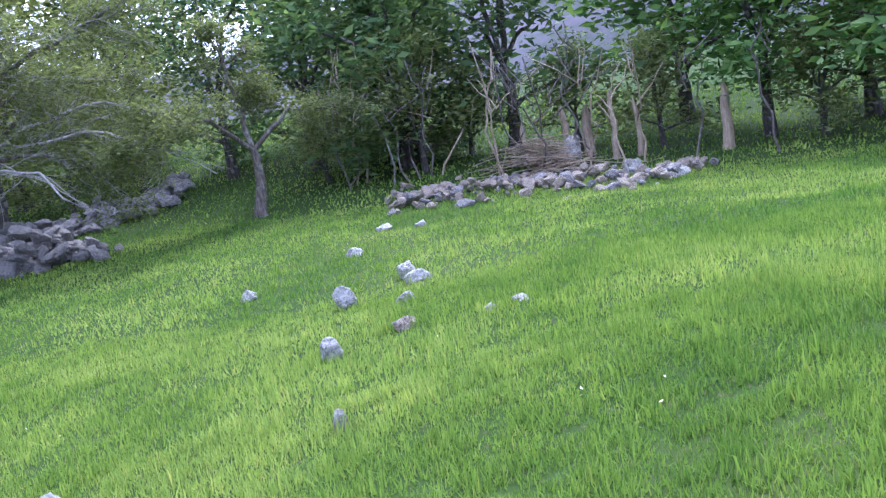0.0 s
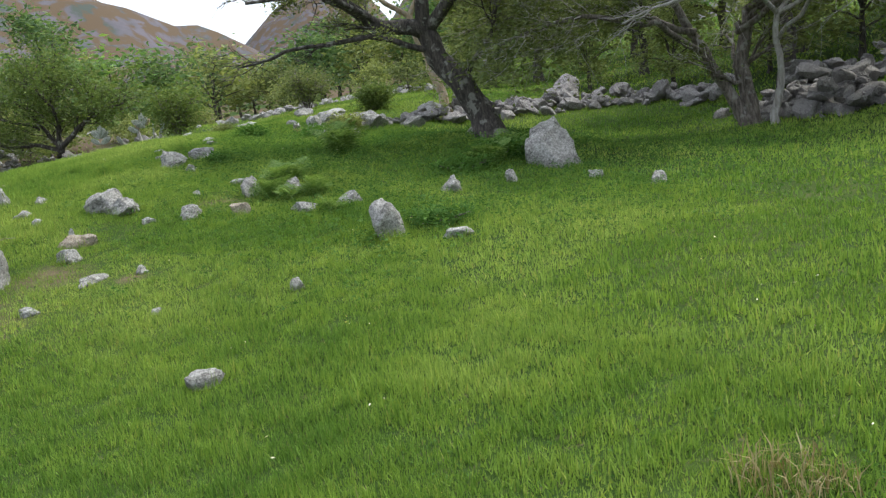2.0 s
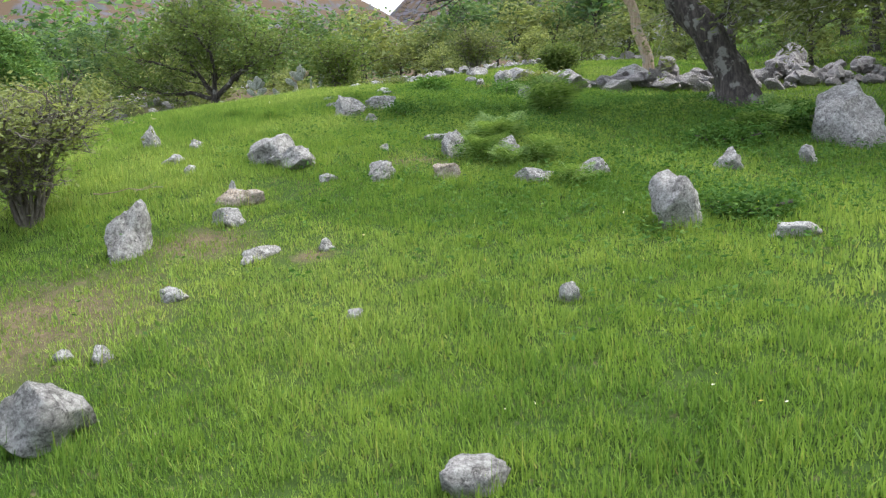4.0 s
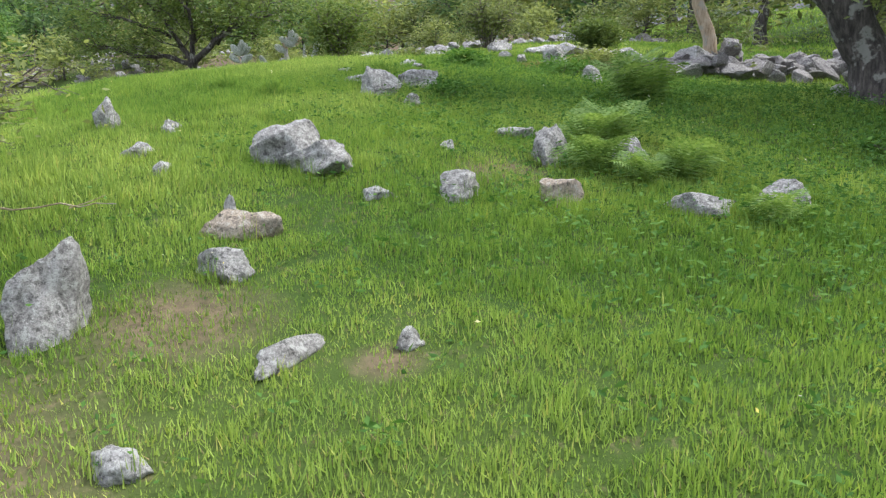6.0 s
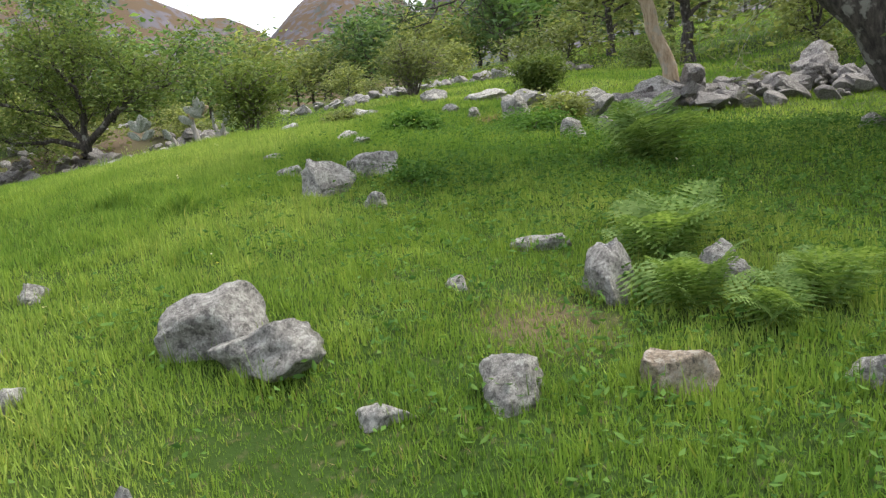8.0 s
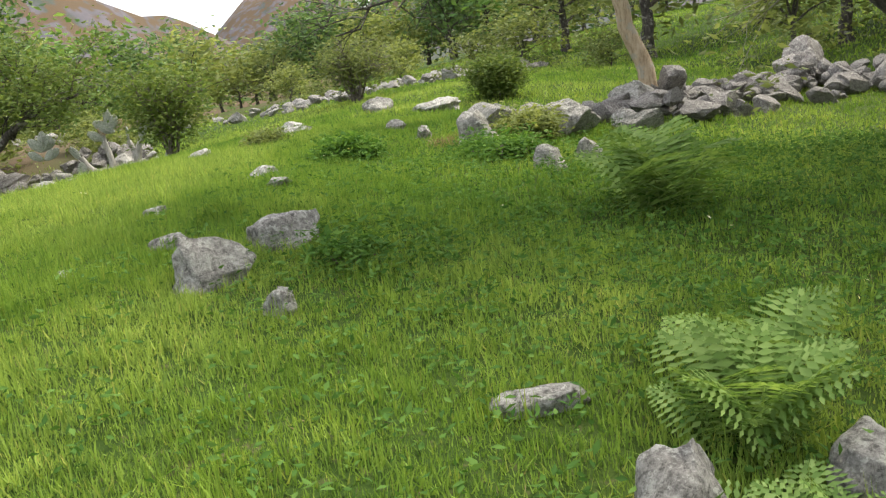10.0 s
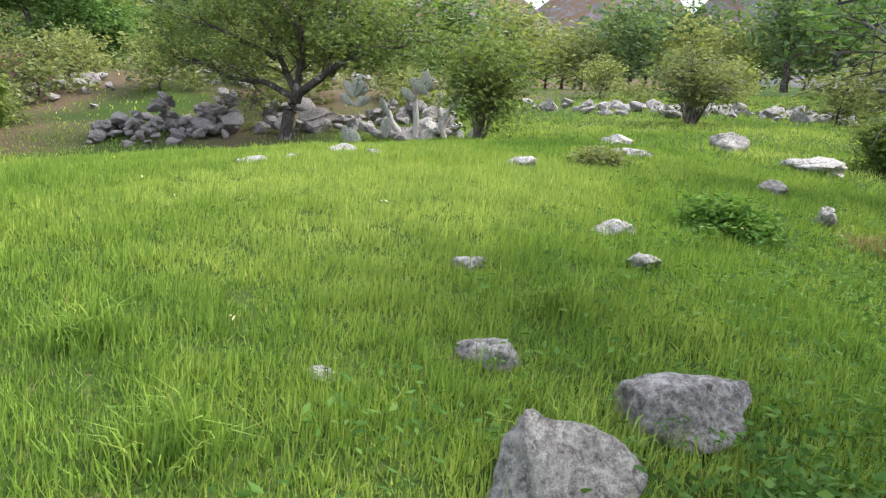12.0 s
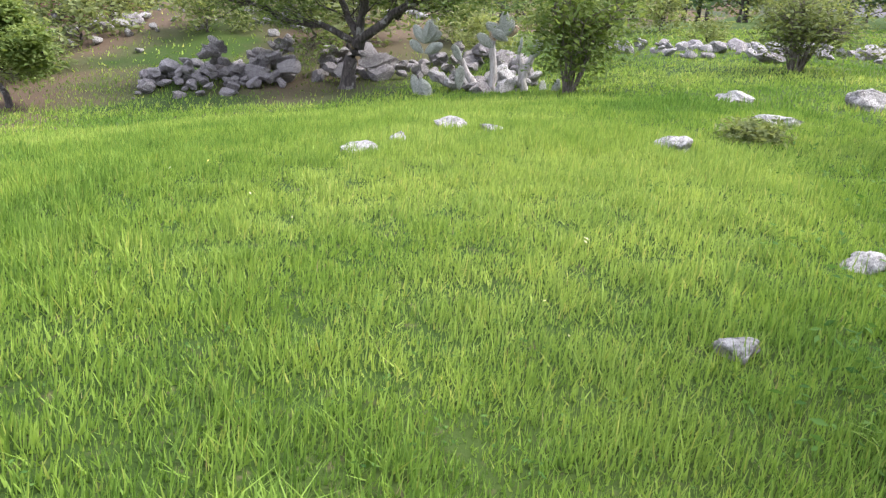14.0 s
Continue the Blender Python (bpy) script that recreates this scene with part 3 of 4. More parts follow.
def branch_out(wood, twigs, tips, start, way, length, radius, depth, rnd, droop, spread, kids):
    """A branch and its children; leaves go to the tips."""
    end = np.array(start) + np.array(way) * length
    end[2] -= droop * length * 0.4
    pts = wavy(start, end, 0.22, rnd, 6 if depth > 1 else 4, sag=-0.04 + droop * 0.1)
    target = wood if radius > 0.018 else twigs
    target.add(pts, np.linspace(radius, radius * 0.45, len(pts)), 6 if radius > 0.03 else 4 if radius > 0.012 else 3)
    if depth == 0:
        for k in range(1, len(pts)):
            tips.append(pts[k])
            tips.append((pts[k] + pts[k - 1]) / 2)
        return
    for k in range(kids):
        i = rnd.uniform(0.3, 1.0) * (len(pts) - 1)
        lo = int(min(i, len(pts) - 2))
        p = pts[lo] + (pts[lo + 1] - pts[lo]) * (i - lo)
        w = np.array(way) + np.array([rnd.gauss(0, spread), rnd.gauss(0, spread), rnd.gauss(0, spread * 0.55)])
        w /= np.linalg.norm(w)
        branch_out(wood, twigs, tips, p, w, length * rnd.uniform(0.45, 0.7), radius * 0.5, depth - 1, rnd, droop, spread, kids)


def tree(name, label, x, y, limbs, mat_leaf, mat_bark, seed, leaf=0.05, per=6, leaf_spread=0.14, depth=2, kids=5, droop=0.25, spread=0.6, reach=0.5, bare=0.0, flare=1.35, category="tree", z=None, flat=0.4, twig_mat=None, fine=True):
    """limbs: (points from the foot, first radius, last radius, leafy). The first one is the trunk."""
    rnd = random.Random(seed)
    root = new(name)
    root.location = (x, y, float(height_at(x, y)) - 0.08 if z is None else z)
    tagged(root, label, category)
    twigs, tips = Wood(), []
    for n, (pts, r0, r1, leafy) in enumerate(limbs):
        p = np.array(pts, float)
        seg = [wavy(a, b, 0.13, rnd, 5) for a, b in zip(p, p[1:])]
        line = np.concatenate([s[: -1] for s in seg] + [seg[-1][-1:]])
        rad = np.linspace(r0, r1, len(line))
        if n == 0:
            rad[:3] *= np.array([flare, 1 + (flare - 1) * 0.5, 1 + (flare - 1) * 0.2])
        wood = Wood()
        wood.add(line, rad, 10 if r0 > 0.08 else 7)
        ends = tips if leafy > 0 else []
        if leafy:
            leafy = abs(leafy)
            total = np.linalg.norm(np.diff(line, axis=0), axis=1).sum()
            shoots = max(3, int(total * 3.2 * leafy))
            for k in range(shoots):
                i = rnd.uniform(0.25, 1.0) * (len(line) - 1)
                lo = int(min(i, len(line) - 2))
                way = line[lo + 1] - line[lo]
                way = way / np.linalg.norm(way) + np.array([rnd.gauss(0, spread), rnd.gauss(0, spread), rnd.gauss(0.1, spread * 0.6)])
                way /= np.linalg.norm(way)
                branch_out(wood, twigs, ends, line[lo], way, reach * rnd.uniform(0.7, 1.3), max(0.012, r1 * 0.55), depth, rnd, droop, spread, kids)
        solid("trunk" if n == 0 else "limb", wood.mesh("wood"), mat_bark, root)
    if twigs.v and fine:
        tagged(solid("twigwork", twigs.mesh("twigwork"), twig_mat or mat_bark, root), kind="stuff")
    tips = [t for t in tips if rnd.random() >= bare]
    if tips:
        tagged(solid("crown", leaf_cloud("crown", tips, leaf, seed, per, leaf_spread, flat), mat_leaf, root), kind="stuff")
    return root


# gnarled tree beside the big boulder: leaning trunk, low limb out over the meadow
tree("gnarled_tree", "gnarled leaning tree with grey bark and drooping feathery crown", 3.85, 5.9, [
    ([(0, 0, 0), (-0.25, 0.1, 0.7), (-0.7, 0.2, 1.4), (-0.95, 0.2, 2.0)], 0.25, 0.18, 0),
    ([(-0.95, 0.2, 2.0), (-1.7, 0.0, 2.15), (-2.5, -0.2, 2.7), (-3.4, -0.3, 3.4)], 0.15, 0.06, 1.0),
    ([(-0.8, 0.2, 1.65), (-1.9, -0.2, 2.0), (-3.0, -0.3, 1.95), (-4.1, -0.3, 1.75)], 0.06, 0.02, -0.9),
    ([(-0.95, 0.2, 2.0), (-1.0, 0.0, 3.0), (-1.5, 0.1, 4.2), (-1.7, 0.3, 5.4)], 0.14, 0.05, 1.3),
    ([(-0.95, 0.2, 2.0), (0.1, -0.4, 2.8), (1.2, -0.8, 3.2), (2.3, -1.0, 3.1)], 0.12, 0.04, 1.6),
    ([(-0.5, 0.2, 1.0), (0.15, -0.2, 1.8), (0.4, -0.3, 2.6)], 0.06, 0.03, 1.2),
    ([(-1.7, 0.0, 2.15), (-2.4, -1.0, 2.7), (-3.6, -1.4, 2.6)], 0.06, 0.025, -1.0),
    ([(-1.0, 0.0, 3.0), (0.3, 0.4, 4.2), (1.6, 0.6, 5.0)], 0.1, 0.04, 1.6),
    ([(-1.0, 0.0, 3.2), (-0.4, -1.2, 4.0), (0.2, -2.4, 4.2)], 0.08, 0.03, 1.6),
    ([(-1.3, 0.0, 3.8), (-2.4, 0.6, 4.4), (-3.6, 1.2, 4.6)], 0.08, 0.03, 1.4),
], OLIVE_LEAF, DARK_BARK, 31, leaf=0.04, per=9, leaf_spread=0.11, depth=2, kids=4, reach=0.65, droop=0.25, bare=0.5)

# several stems by the stone mound, bleached twigs spreading low
tree("leaning_tree", "leaning multi-stemmed tree with bleached bare twigs and sparse leaves", 8.75, 7.2, [
    ([(0, 0, 0), (-0.45, 0.1, 0.9), (-0.9, 0.2, 1.8), (-1.2, 0.2, 2.4)], 0.13, 0.07, 0),
    ([(0.05, 0.05, 0), (-0.15, 0.1, 1.2), (0.05, 0.1, 2.2), (0.6, 0, 3.4)], 0.15, 0.08, 0.8),
    ([(0.12, -0.05, 0), (-0.05, 0.0, 1.0), (-0.15, 0.1, 2.0)], 0.09, 0.06, 0),
    ([(0.05, 0.1, 2.0), (0.9, 0.3, 2.6), (1.8, 0.2, 3.3)], 0.11, 0.05, 1.4),
    ([(0.0, 0.0, 2.2), (1.5, -1.0, 2.7), (3.2, -1.6, 2.8), (5.0, -2.0, 2.3)], 0.07, 0.025, 1.1),
    ([(-0.2, 0.0, 1.8), (0.6, -1.4, 2.4), (1.6, -2.2, 2.3), (2.8, -2.6, 1.7)], 0.06, 0.02, 0.9),
    ([(-0.8, 0.1, 1.5), (-1.8, -0.8, 2.1), (-3.2, -1.4, 2.3), (-4.8, -1.7, 1.9)], 0.07, 0.025, 1.5),
    ([(-1.2, 0.2, 2.4), (-1.9, 0.2, 3.2), (-2.9, 0.0, 3.9)], 0.07, 0.03, 1.6),
    ([(-0.9, 0.1, 1.9), (-2.2, 0.4, 2.5), (-3.8, 0.5, 2.7), (-5.2, 0.4, 2.4)], 0.07, 0.025, 1.6),
    ([(0.2, 0, 2.9), (-0.8, -0.8, 3.5), (-2.0, -1.4, 3.8)], 0.06, 0.025, 1.8),
    ([(0.5, 0, 3.2), (2.0, -0.6, 3.9), (3.8, -1.2, 3.9)], 0.06, 0.025, 1.6),
    ([(0.6, 0, 3.4), (0.4, 0.3, 4.6), (-0.4, 0.2, 5.6)], 0.07, 0.03, 1.8),
    ([(0.5, 0, 3.3), (1.8, -1.6, 4.4), (2.8, -3.0, 4.9)], 0.06, 0.03, 1.8),
    ([(0.5, 0, 3.3), (-0.6, -1.8, 4.4), (-1.6, -3.2, 4.6)], 0.06, 0.03, 1.8),
], OLIVE_LEAF, BARK, 33, leaf=0.052, per=5, leaf_spread=0.2, depth=2, kids=4, reach=0.95, droop=0.3, bare=0.5, twig_mat=DEAD_WOOD)

tree("dead_tree", "bleached dead tree with crooked bare branches", 9.0, 6.7, [
    ([(0, 0, 0), (0.1, -0.1, 1.0), (0.0, -0.3, 2.0)], 0.07, 0.05, 0),
    ([(0.0, -0.3, 2.0), (0.8, -1.2, 2.6), (1.9, -1.8, 2.7), (3.0, -2.2, 2.1)], 0.045, 0.015, 1.0),
    ([(0.0, -0.3, 2.0), (1.2, -0.8, 3.0), (2.6, -1.4, 3.3), (3.9, -1.9, 2.9)], 0.045, 0.015, 1.0),
    ([(0.0, -0.3, 2.0), (-0.9, -1.3, 2.5), (-2.0, -1.8, 2.3), (-3.0, -2.0, 2.0)], 0.045, 0.015, 1.0),
    ([(0.05, -0.2, 1.6), (0.2, -1.4, 2.2), (0.7, -2.4, 2.0), (0.9, -3.0, 1.4)], 0.04, 0.014, 1.0),
    ([(1.9, -1.8, 2.7), (2.6, -2.8, 2.3), (3.6, -3.4, 1.5)], 0.03, 0.012, 1.0),
], OLIVE_LEAF, DEAD_WOOD, 34, depth=1, kids=4, reach=0.7, droop=0.35, bare=1.0)

tree("back_tree", "grey tree standing behind the stone mound", 10.9, 11.0, [
    ([(0, 0, 0), (0.1, 0, 1.2), (-0.1, 0.1, 2.4)], 0.2, 0.14, 0),
    ([(-0.1, 0.1, 2.4), (-0.9, 0, 3.4), (-1.7, 0, 4.4)], 0.12, 0.05, 1.4),
    ([(0.1, 0, 1.9), (0.9, 0.1, 2.9), (1.9, 0, 4.0)], 0.12, 0.05, 1.4),
    ([(-0.1, 0.1, 2.4), (0.1, 0, 3.6), (0.3, 0.3, 5.0)], 0.12, 0.05, 1.4),
], OLIVE_LEAF, DARK_BARK, 35, leaf=0.06, per=8, leaf_spread=0.2, depth=2, kids=4, reach=0.9)

tree("small_tree", "small brown-stemmed tree with hanging bare twigs", 14.0, 4.2, [
    ([(0, 0, 0), (0.15, 0, 0.9), (0.1, 0, 1.5)], 0.13, 0.09, 0),
    ([(0.1, 0, 1.5), (-0.9, -0.2, 2.2), (-2.0, -0.6, 2.3), (-2.9, -0.8, 1.8)], 0.06, 0.02, 1.1),
    ([(0.1, 0, 1.5), (0.9, -0.4, 2.3), (1.8, -0.6, 2.2)], 0.06, 0.02, 1.3),
    ([(0.1, 0, 1.5), (0.1, 0.2, 2.6), (-0.2, 0.2, 3.8)], 0.07, 0.03, 1.5),
], OLIVE_LEAF, BARK, 37, leaf=0.045, per=5, leaf_spread=0.15, depth=2, kids=5, reach=0.8, droop=0.4, bare=0.3)

tree("slim_tree", "slim reddish leaning tree trunk at the end of the ruined wall", 3.0, 11.9, [
    ([(0, 0, 0), (-0.15, 0, 0.8), (-0.4, 0, 1.7), (-0.7, 0, 2.6)], 0.13, 0.09, 0),
    ([(-0.7, 0, 2.6), (-1.6, -0.4, 3.3), (-2.6, -0.6, 3.5)], 0.07, 0.03, 1.2),
    ([(-0.7, 0, 2.6), (-0.2, 0, 3.6), (0.6, 0, 4.4)], 0.07, 0.03, 1.3),
    ([(-0.5, 0, 2.0), (0.5, -0.2, 2.9), (1.5, -0.3, 3.3)], 0.06, 0.025, 1.2),
], OLIVE_LEAF, TAN_WOOD, 39, leaf=0.045, per=7, leaf_spread=0.15, depth=2, kids=4, reach=0.7)

# umbrella-shaped tree beyond the hollow
tree("umbrella_tree", "spreading umbrella-shaped tree with a short forked trunk", -9.4, 16.4, [
    ([(0, 0, 0), (0.05, 0, 0.5), (0.2, 0, 0.95)], 0.13, 0.12, 0),
    ([(0.2, 0, 0.9), (-0.6, 0, 1.15), (-1.5, 0.1, 1.15), (-2.3, 0, 1.45)], 0.07, 0.03, 1.3),
    ([(0.2, 0, 0.95), (-0.4, 0.2, 1.7), (-1.1, 0.3, 2.5)], 0.08, 0.03, 1.6),
    ([(0.2, 0, 0.95), (0.3, 0, 1.8), (0.2, 0.2, 2.9)], 0.08, 0.03, 1.6),
    ([(0.2, 0, 0.95), (0.9, -0.1, 1.5), (1.7, 0, 1.95), (2.4, 0, 2.1)], 0.09, 0.03, 1.6),
    ([(0.9, 0, 1.4), (1.2, 0.3, 2.1), (1.5, 0.4, 2.8)], 0.06, 0.03, 1.6),
    ([(-0.4, 0.1, 1.6), (-1.2, -0.4, 2.0), (-2.0, -0.5, 2.2)], 0.05, 0.025, 1.6),
    ([(0.3, 0, 1.5), (0.5, -0.6, 2.2), (0.2, -0.9, 2.8)], 0.05, 0.025, 1.6),
], LIME_LEAF, DARK_BARK, 41, leaf=0.055, per=3, leaf_spread=0.24, depth=2, kids=4, reach=0.9, droop=0.1)

tree("hollow_tree", "small round-crowned tree at the edge of the hollow", -14.1, 13.2, [
    ([(0, 0, 0), (-0.1, 0, 0.3), (-0.4, 0, 0.6)], 0.06, 0.05, 0),
    ([(-0.4, 0, 0.6), (-0.9, 0, 0.9), (-1.4, 0, 1.1)], 0.04, 0.02, 2.0),
    ([(-0.4, 0, 0.6), (-0.3, 0, 1.1), (-0.3, 0, 1.6)], 0.04, 0.02, 2.2),
    ([(-0.4, 0, 0.6), (0.2, 0, 0.9), (0.8, 0, 1.1)], 0.04, 0.02, 2.2),
], LIME_LEAF, DARK_BARK, 43, leaf=0.055, per=7, leaf_spread=0.13, depth=2, kids=4, reach=0.4)

tree("bank_tree", "dark leaning tree above the red earth bank", -27.5, 26.0, [
    ([(0, 0, 0), (0.9, 0, 1.0), (1.7, 0, 2.2)], 0.22, 0.16, 0),
    ([(1.7, 0, 2.2), (0.6, 0, 3.6), (-0.8, 0, 4.4)], 0.12, 0.05, 1.5),
    ([(1.7, 0, 2.2), (2.2, 0, 3.6), (3.2, 0, 4.6)], 0.12, 0.05, 1.5),
    ([(1.7, 0, 2.2), (3.2, 0, 2.9), (4.8, 0, 3.0)], 0.1, 0.04, 1.5),
], FRESH_LEAF, DARK_BARK, 45, leaf=0.1, per=7, leaf_spread=0.3, depth=2, kids=4, reach=1.1)


def shrub(name, label, x, y, wide, high, stems, mat_leaf, mat_bark, seed, leaf, per, bare=0.0, depth=1, kids=5, category="shrub", leaf_spread=0.1):
    rnd = random.Random(seed)
    limbs = []
    for k in range(stems):
        a = 2 * math.pi * k / stems + rnd.uniform(-0.3, 0.3)
        r = rnd.uniform(0.25, 0.75) * wide / 2
        limbs.append(([(0.05 * math.cos(a), 0.05 * math.sin(a), 0), (r * 0.45 * math.cos(a), r * 0.45 * math.sin(a), high * 0.5), (r * math.cos(a), r * math.sin(a), high * rnd.uniform(0.55, 0.85))], 0.02, 0.008, 3.0 / max(high, 0.6)))
    return tree(name, label, x, y, limbs, mat_leaf, mat_bark, seed, leaf=leaf, per=per, leaf_spread=leaf_spread, depth=depth, kids=kids, reach=min(wide, high * 1.3) * 0.16, bare=bare, flare=1.0, category=category)


shrub("leafy_shrub", "light green leafy shrub beside the prickly pear", -4.9, 14.9, 1.8, 1.8, 12, LIME_LEAF, BARK, 51, 0.05, 3, 0.3, leaf_spread=0.3)
shrub("twiggy_bush", "round twiggy bush with small olive leaves", -1.9, 19.0, 2.3, 1.5, 16, OLIVE_LEAF, BARK, 53, 0.05, 3, 0.6, leaf_spread=0.28)
shrub("bright_shrub", "small bright green shrub on the slope", 0.95, 14.0, 0.8, 0.7, 9, LIME_LEAF, BARK, 55, 0.04, 5, 0.2, leaf_spread=0.16)
shrub("low_herb", "low dark herb clump in the meadow", -0.9, 8.1, 0.6, 0.2, 9, WEED, BARK, 57, 0.035, 6)
shrub("thorn_bush", "straggly grey-green thorn bush beside worn turf", -2.75, 0.1, 1.9, 1.35, 22, OLIVE_LEAF, BARK, 59, 0.026, 2, 0.62, 2, 3)
shrub("thorn_bush", "straggly grey-green thorn bush beside worn turf", -3.4, -0.8, 1.6, 1.1, 18, OLIVE_LEAF, DARK_BARK, 61, 0.022, 3, 0.7, 2, 3)
shrub("meadow_shrub", "grey-green bush on the brow of the meadow", -2.2, 10.4, 0.4, 0.16, 8, OLIVE_LEAF, BARK, 63, 0.03, 6)
shrub("wall_shrub", "dry leafy shrub among the wall stones", 0.85, 8.9, 0.8, 0.36, 10, OLIVE_LEAF, BARK, 65, 0.035, 7)

shrub("weed_thicket", "dark tangled weeds at the foot of the gnarled tree", 3.9, 4.3, 1.50, 0.30, 12, WEED, BARK, 66, 0.03, 4, 0.3)
shrub("weed_thicket", "dark tangled weeds beside the big boulder", 3.3, 3.6, 1.20, 0.24, 10, WEED, BARK, 67, 0.03, 4, 0.3)
shrub("weed_thicket", "low weeds round the tall boulder", 3.0, 0.5, 1.05, 0.21, 10, WEED, BARK, 68, 0.025, 4, 0.3)
shrub("weed_thicket", "low weeds among the wall stones", 0.5, 7.7, 1.35, 0.24, 10, WEED, BARK, 69, 0.028, 4, 0.3)

shrub("weed_thicket", "dark leafy weeds beside a wedge-shaped boulder", -0.6, 4.6, 0.45, 0.16, 9, WEED, BARK, 70, 0.026, 3, 0.4)

# one of each kind of hedge and woodland tree, then copies
def wood_tree(name, label, seed, mat_leaf, tall, wide, leaf, per, x=0.0, y=0.0, stems=3, low=0.25, group="", bare=0.7):
    rnd = random.Random(seed)
    limbs = [([(0, 0, 0), (rnd.uniform(-0.2, 0.2), 0, tall * 0.2), (rnd.uniform(-0.3, 0.3), 0, tall * 0.36)], 0.028 * tall, 0.018 * tall, 0)]
    top = limbs[0][0][-1]
    for k in range(9):
        a = 2.4 * k + rnd.uniform(-0.4, 0.4)
        h = tall * (low + (0.95 - low) * (k + 0.5) / 9)
        r = wide / 2 * rnd.uniform(0.55, 1.0) * (1.0 if h < tall * 0.75 else 0.55)
        limbs.append(([(top[0] * 0.8, 0, max(tall * 0.14, min(h * 0.7, top[2]))), (r * 0.5 * math.cos(a), r * 0.5 * math.sin(a), h * 0.9), (r * math.cos(a), r * math.sin(a), h)], 0.011 * tall, 0.005 * tall, 1.6 / max(wide / 3, 0.8)))
    t = tree(name, label, x, y, limbs, mat_leaf, DARK_BARK, seed, leaf=leaf, per=per, leaf_spread=leaf * 2.6, depth=1, kids=6, reach=wide * 0.24, droop=0.15, bare=bare, fine=False)
    return tagged(t, group=group)


def plant(model, spots, seed, lo=0.8, hi=1.2):
    """Copies of a tree or shrub, turned and scaled; the first spot takes the model itself."""
    rnd = random.Random(seed)
    for n, (x, y) in enumerate(spots):
        k = rnd.uniform(lo, hi)
        m = pose(x, y, float(height_at(x, y)) - 0.1, 0, 0, rnd.uniform(0, 360)) @ Matrix.Diagonal((k, k, k * rnd.uniform(0.9, 1.1), 1))
        if n == 0:
            model.matrix_basis = m
        else:
            copy_thing(model, m @ Matrix.Diagonal((1 / model.scale[0], 1 / model.scale[1], 1 / model.scale[2], 1)))


hedge_a = wood_tree("hedge_tree", "leafy hedge tree with bright green rounded leaves", 71, FRESH_LEAF, 6.0, 4.2, 0.17, 4, group="hedge trees")
plant(hedge_a, [(22.1, -3.7), (21.5, -7.0), (22.6, -9.7), (24.1, -0.8), (22.2, -12.7), (25.6, -5.7)], 72)
hedge_b = wood_tree("hedge_tree", "dark dense hedge tree", 73, DARK_LEAF, 5.6, 3.8, 0.14, 4, low=0.12, group="hedge trees")
plant(hedge_b, [(18.6, 4.2), (19.4, 4.6), (20.8, 2.4), (18.0, 7.2), (20.9, 6.4), (16.9, 9.8), (23.4, -5.4), (-31.0, 31.0), (-22.5, 31.0), (-17.0, 32.0), (-36.0, 25.0), (-27.0, 35.0)], 74)
hedge_c = wood_tree("hedge_shrub", "thin-stemmed olive shrub under the hedge trees", 75, OLIVE_LEAF, 3.0, 2.2, 0.085, 4, low=0.2, group="hedge shrubs")
plant(hedge_c, [(21.1, 0.6), (20.2, 3.4), (21.2, -1.6), (16.9, 5.4), (18.2, 3.2), (13.2, 12.2), (15.2, 12.0), (11.4, 13.4), (21.6, -5.0), (20.0, -7.8), (9.4, 15.4), (7.3, 17.2)], 76)
back_d = wood_tree("woodland_tree", "tall olive-green tree of the wood behind the wall", 77, OLIVE_LEAF, 6.5, 5.0, 0.17, 4, group="woodland trees")
plant(back_d, [(13.0, 15.5), (16.5, 14.5), (9.5, 19.5), (6.5, 25.5), (13.0, 22.0), (11.0, 28.0), (22.0, 10.0), (18.5, 20.5), (5.2, 33.0)], 78)
far_e = wood_tree("woodland_tree", "green tree of the far belt of woodland", 79, FRESH_LEAF, 6.0, 6.5, 0.3, 4, group="far woodland", bare=0.87)
far_f = wood_tree("woodland_tree", "olive tree of the far belt of woodland", 81, OLIVE_LEAF, 4.6, 5.2, 0.25, 4, group="far woodland", bare=0.87)
far_g = wood_tree("woodland_tree", "dark green tree of the far belt of woodland", 83, DARK_LEAF, 7.0, 6.0, 0.31, 4, group="far woodland", bare=0.87)
belt = random.Random(85)
spots = {0: [], 1: [], 2: []}
for k in range(84):
    a = -62 + k * 1.0 + belt.uniform(-0.6, 0.6)
    far = (belt.uniform(44, 60), belt.uniform(62, 85), belt.uniform(90, 125))[k % 3]
    if -17 < a < 4:
        far = far * 0.4 + 44.0
    elif a < -17:
        far = far + 8
    spots[belt.choice((0, 1, 1, 2))].append((far * math.sin(radians(a)), far * math.cos(radians(a))))
plant(far_e, spots[0], 86, 0.8, 1.35)
plant(far_f, spots[1], 87, 0.8, 1.4)
plant(far_g, spots[2], 88, 0.8, 1.3)
slope_h = wood_tree("slope_bush", "small round bush on the far slope", 89, OLIVE_LEAF, 2.2, 2.6, 0.13, 4, low=0.15, group="slope bushes", bare=0.82)
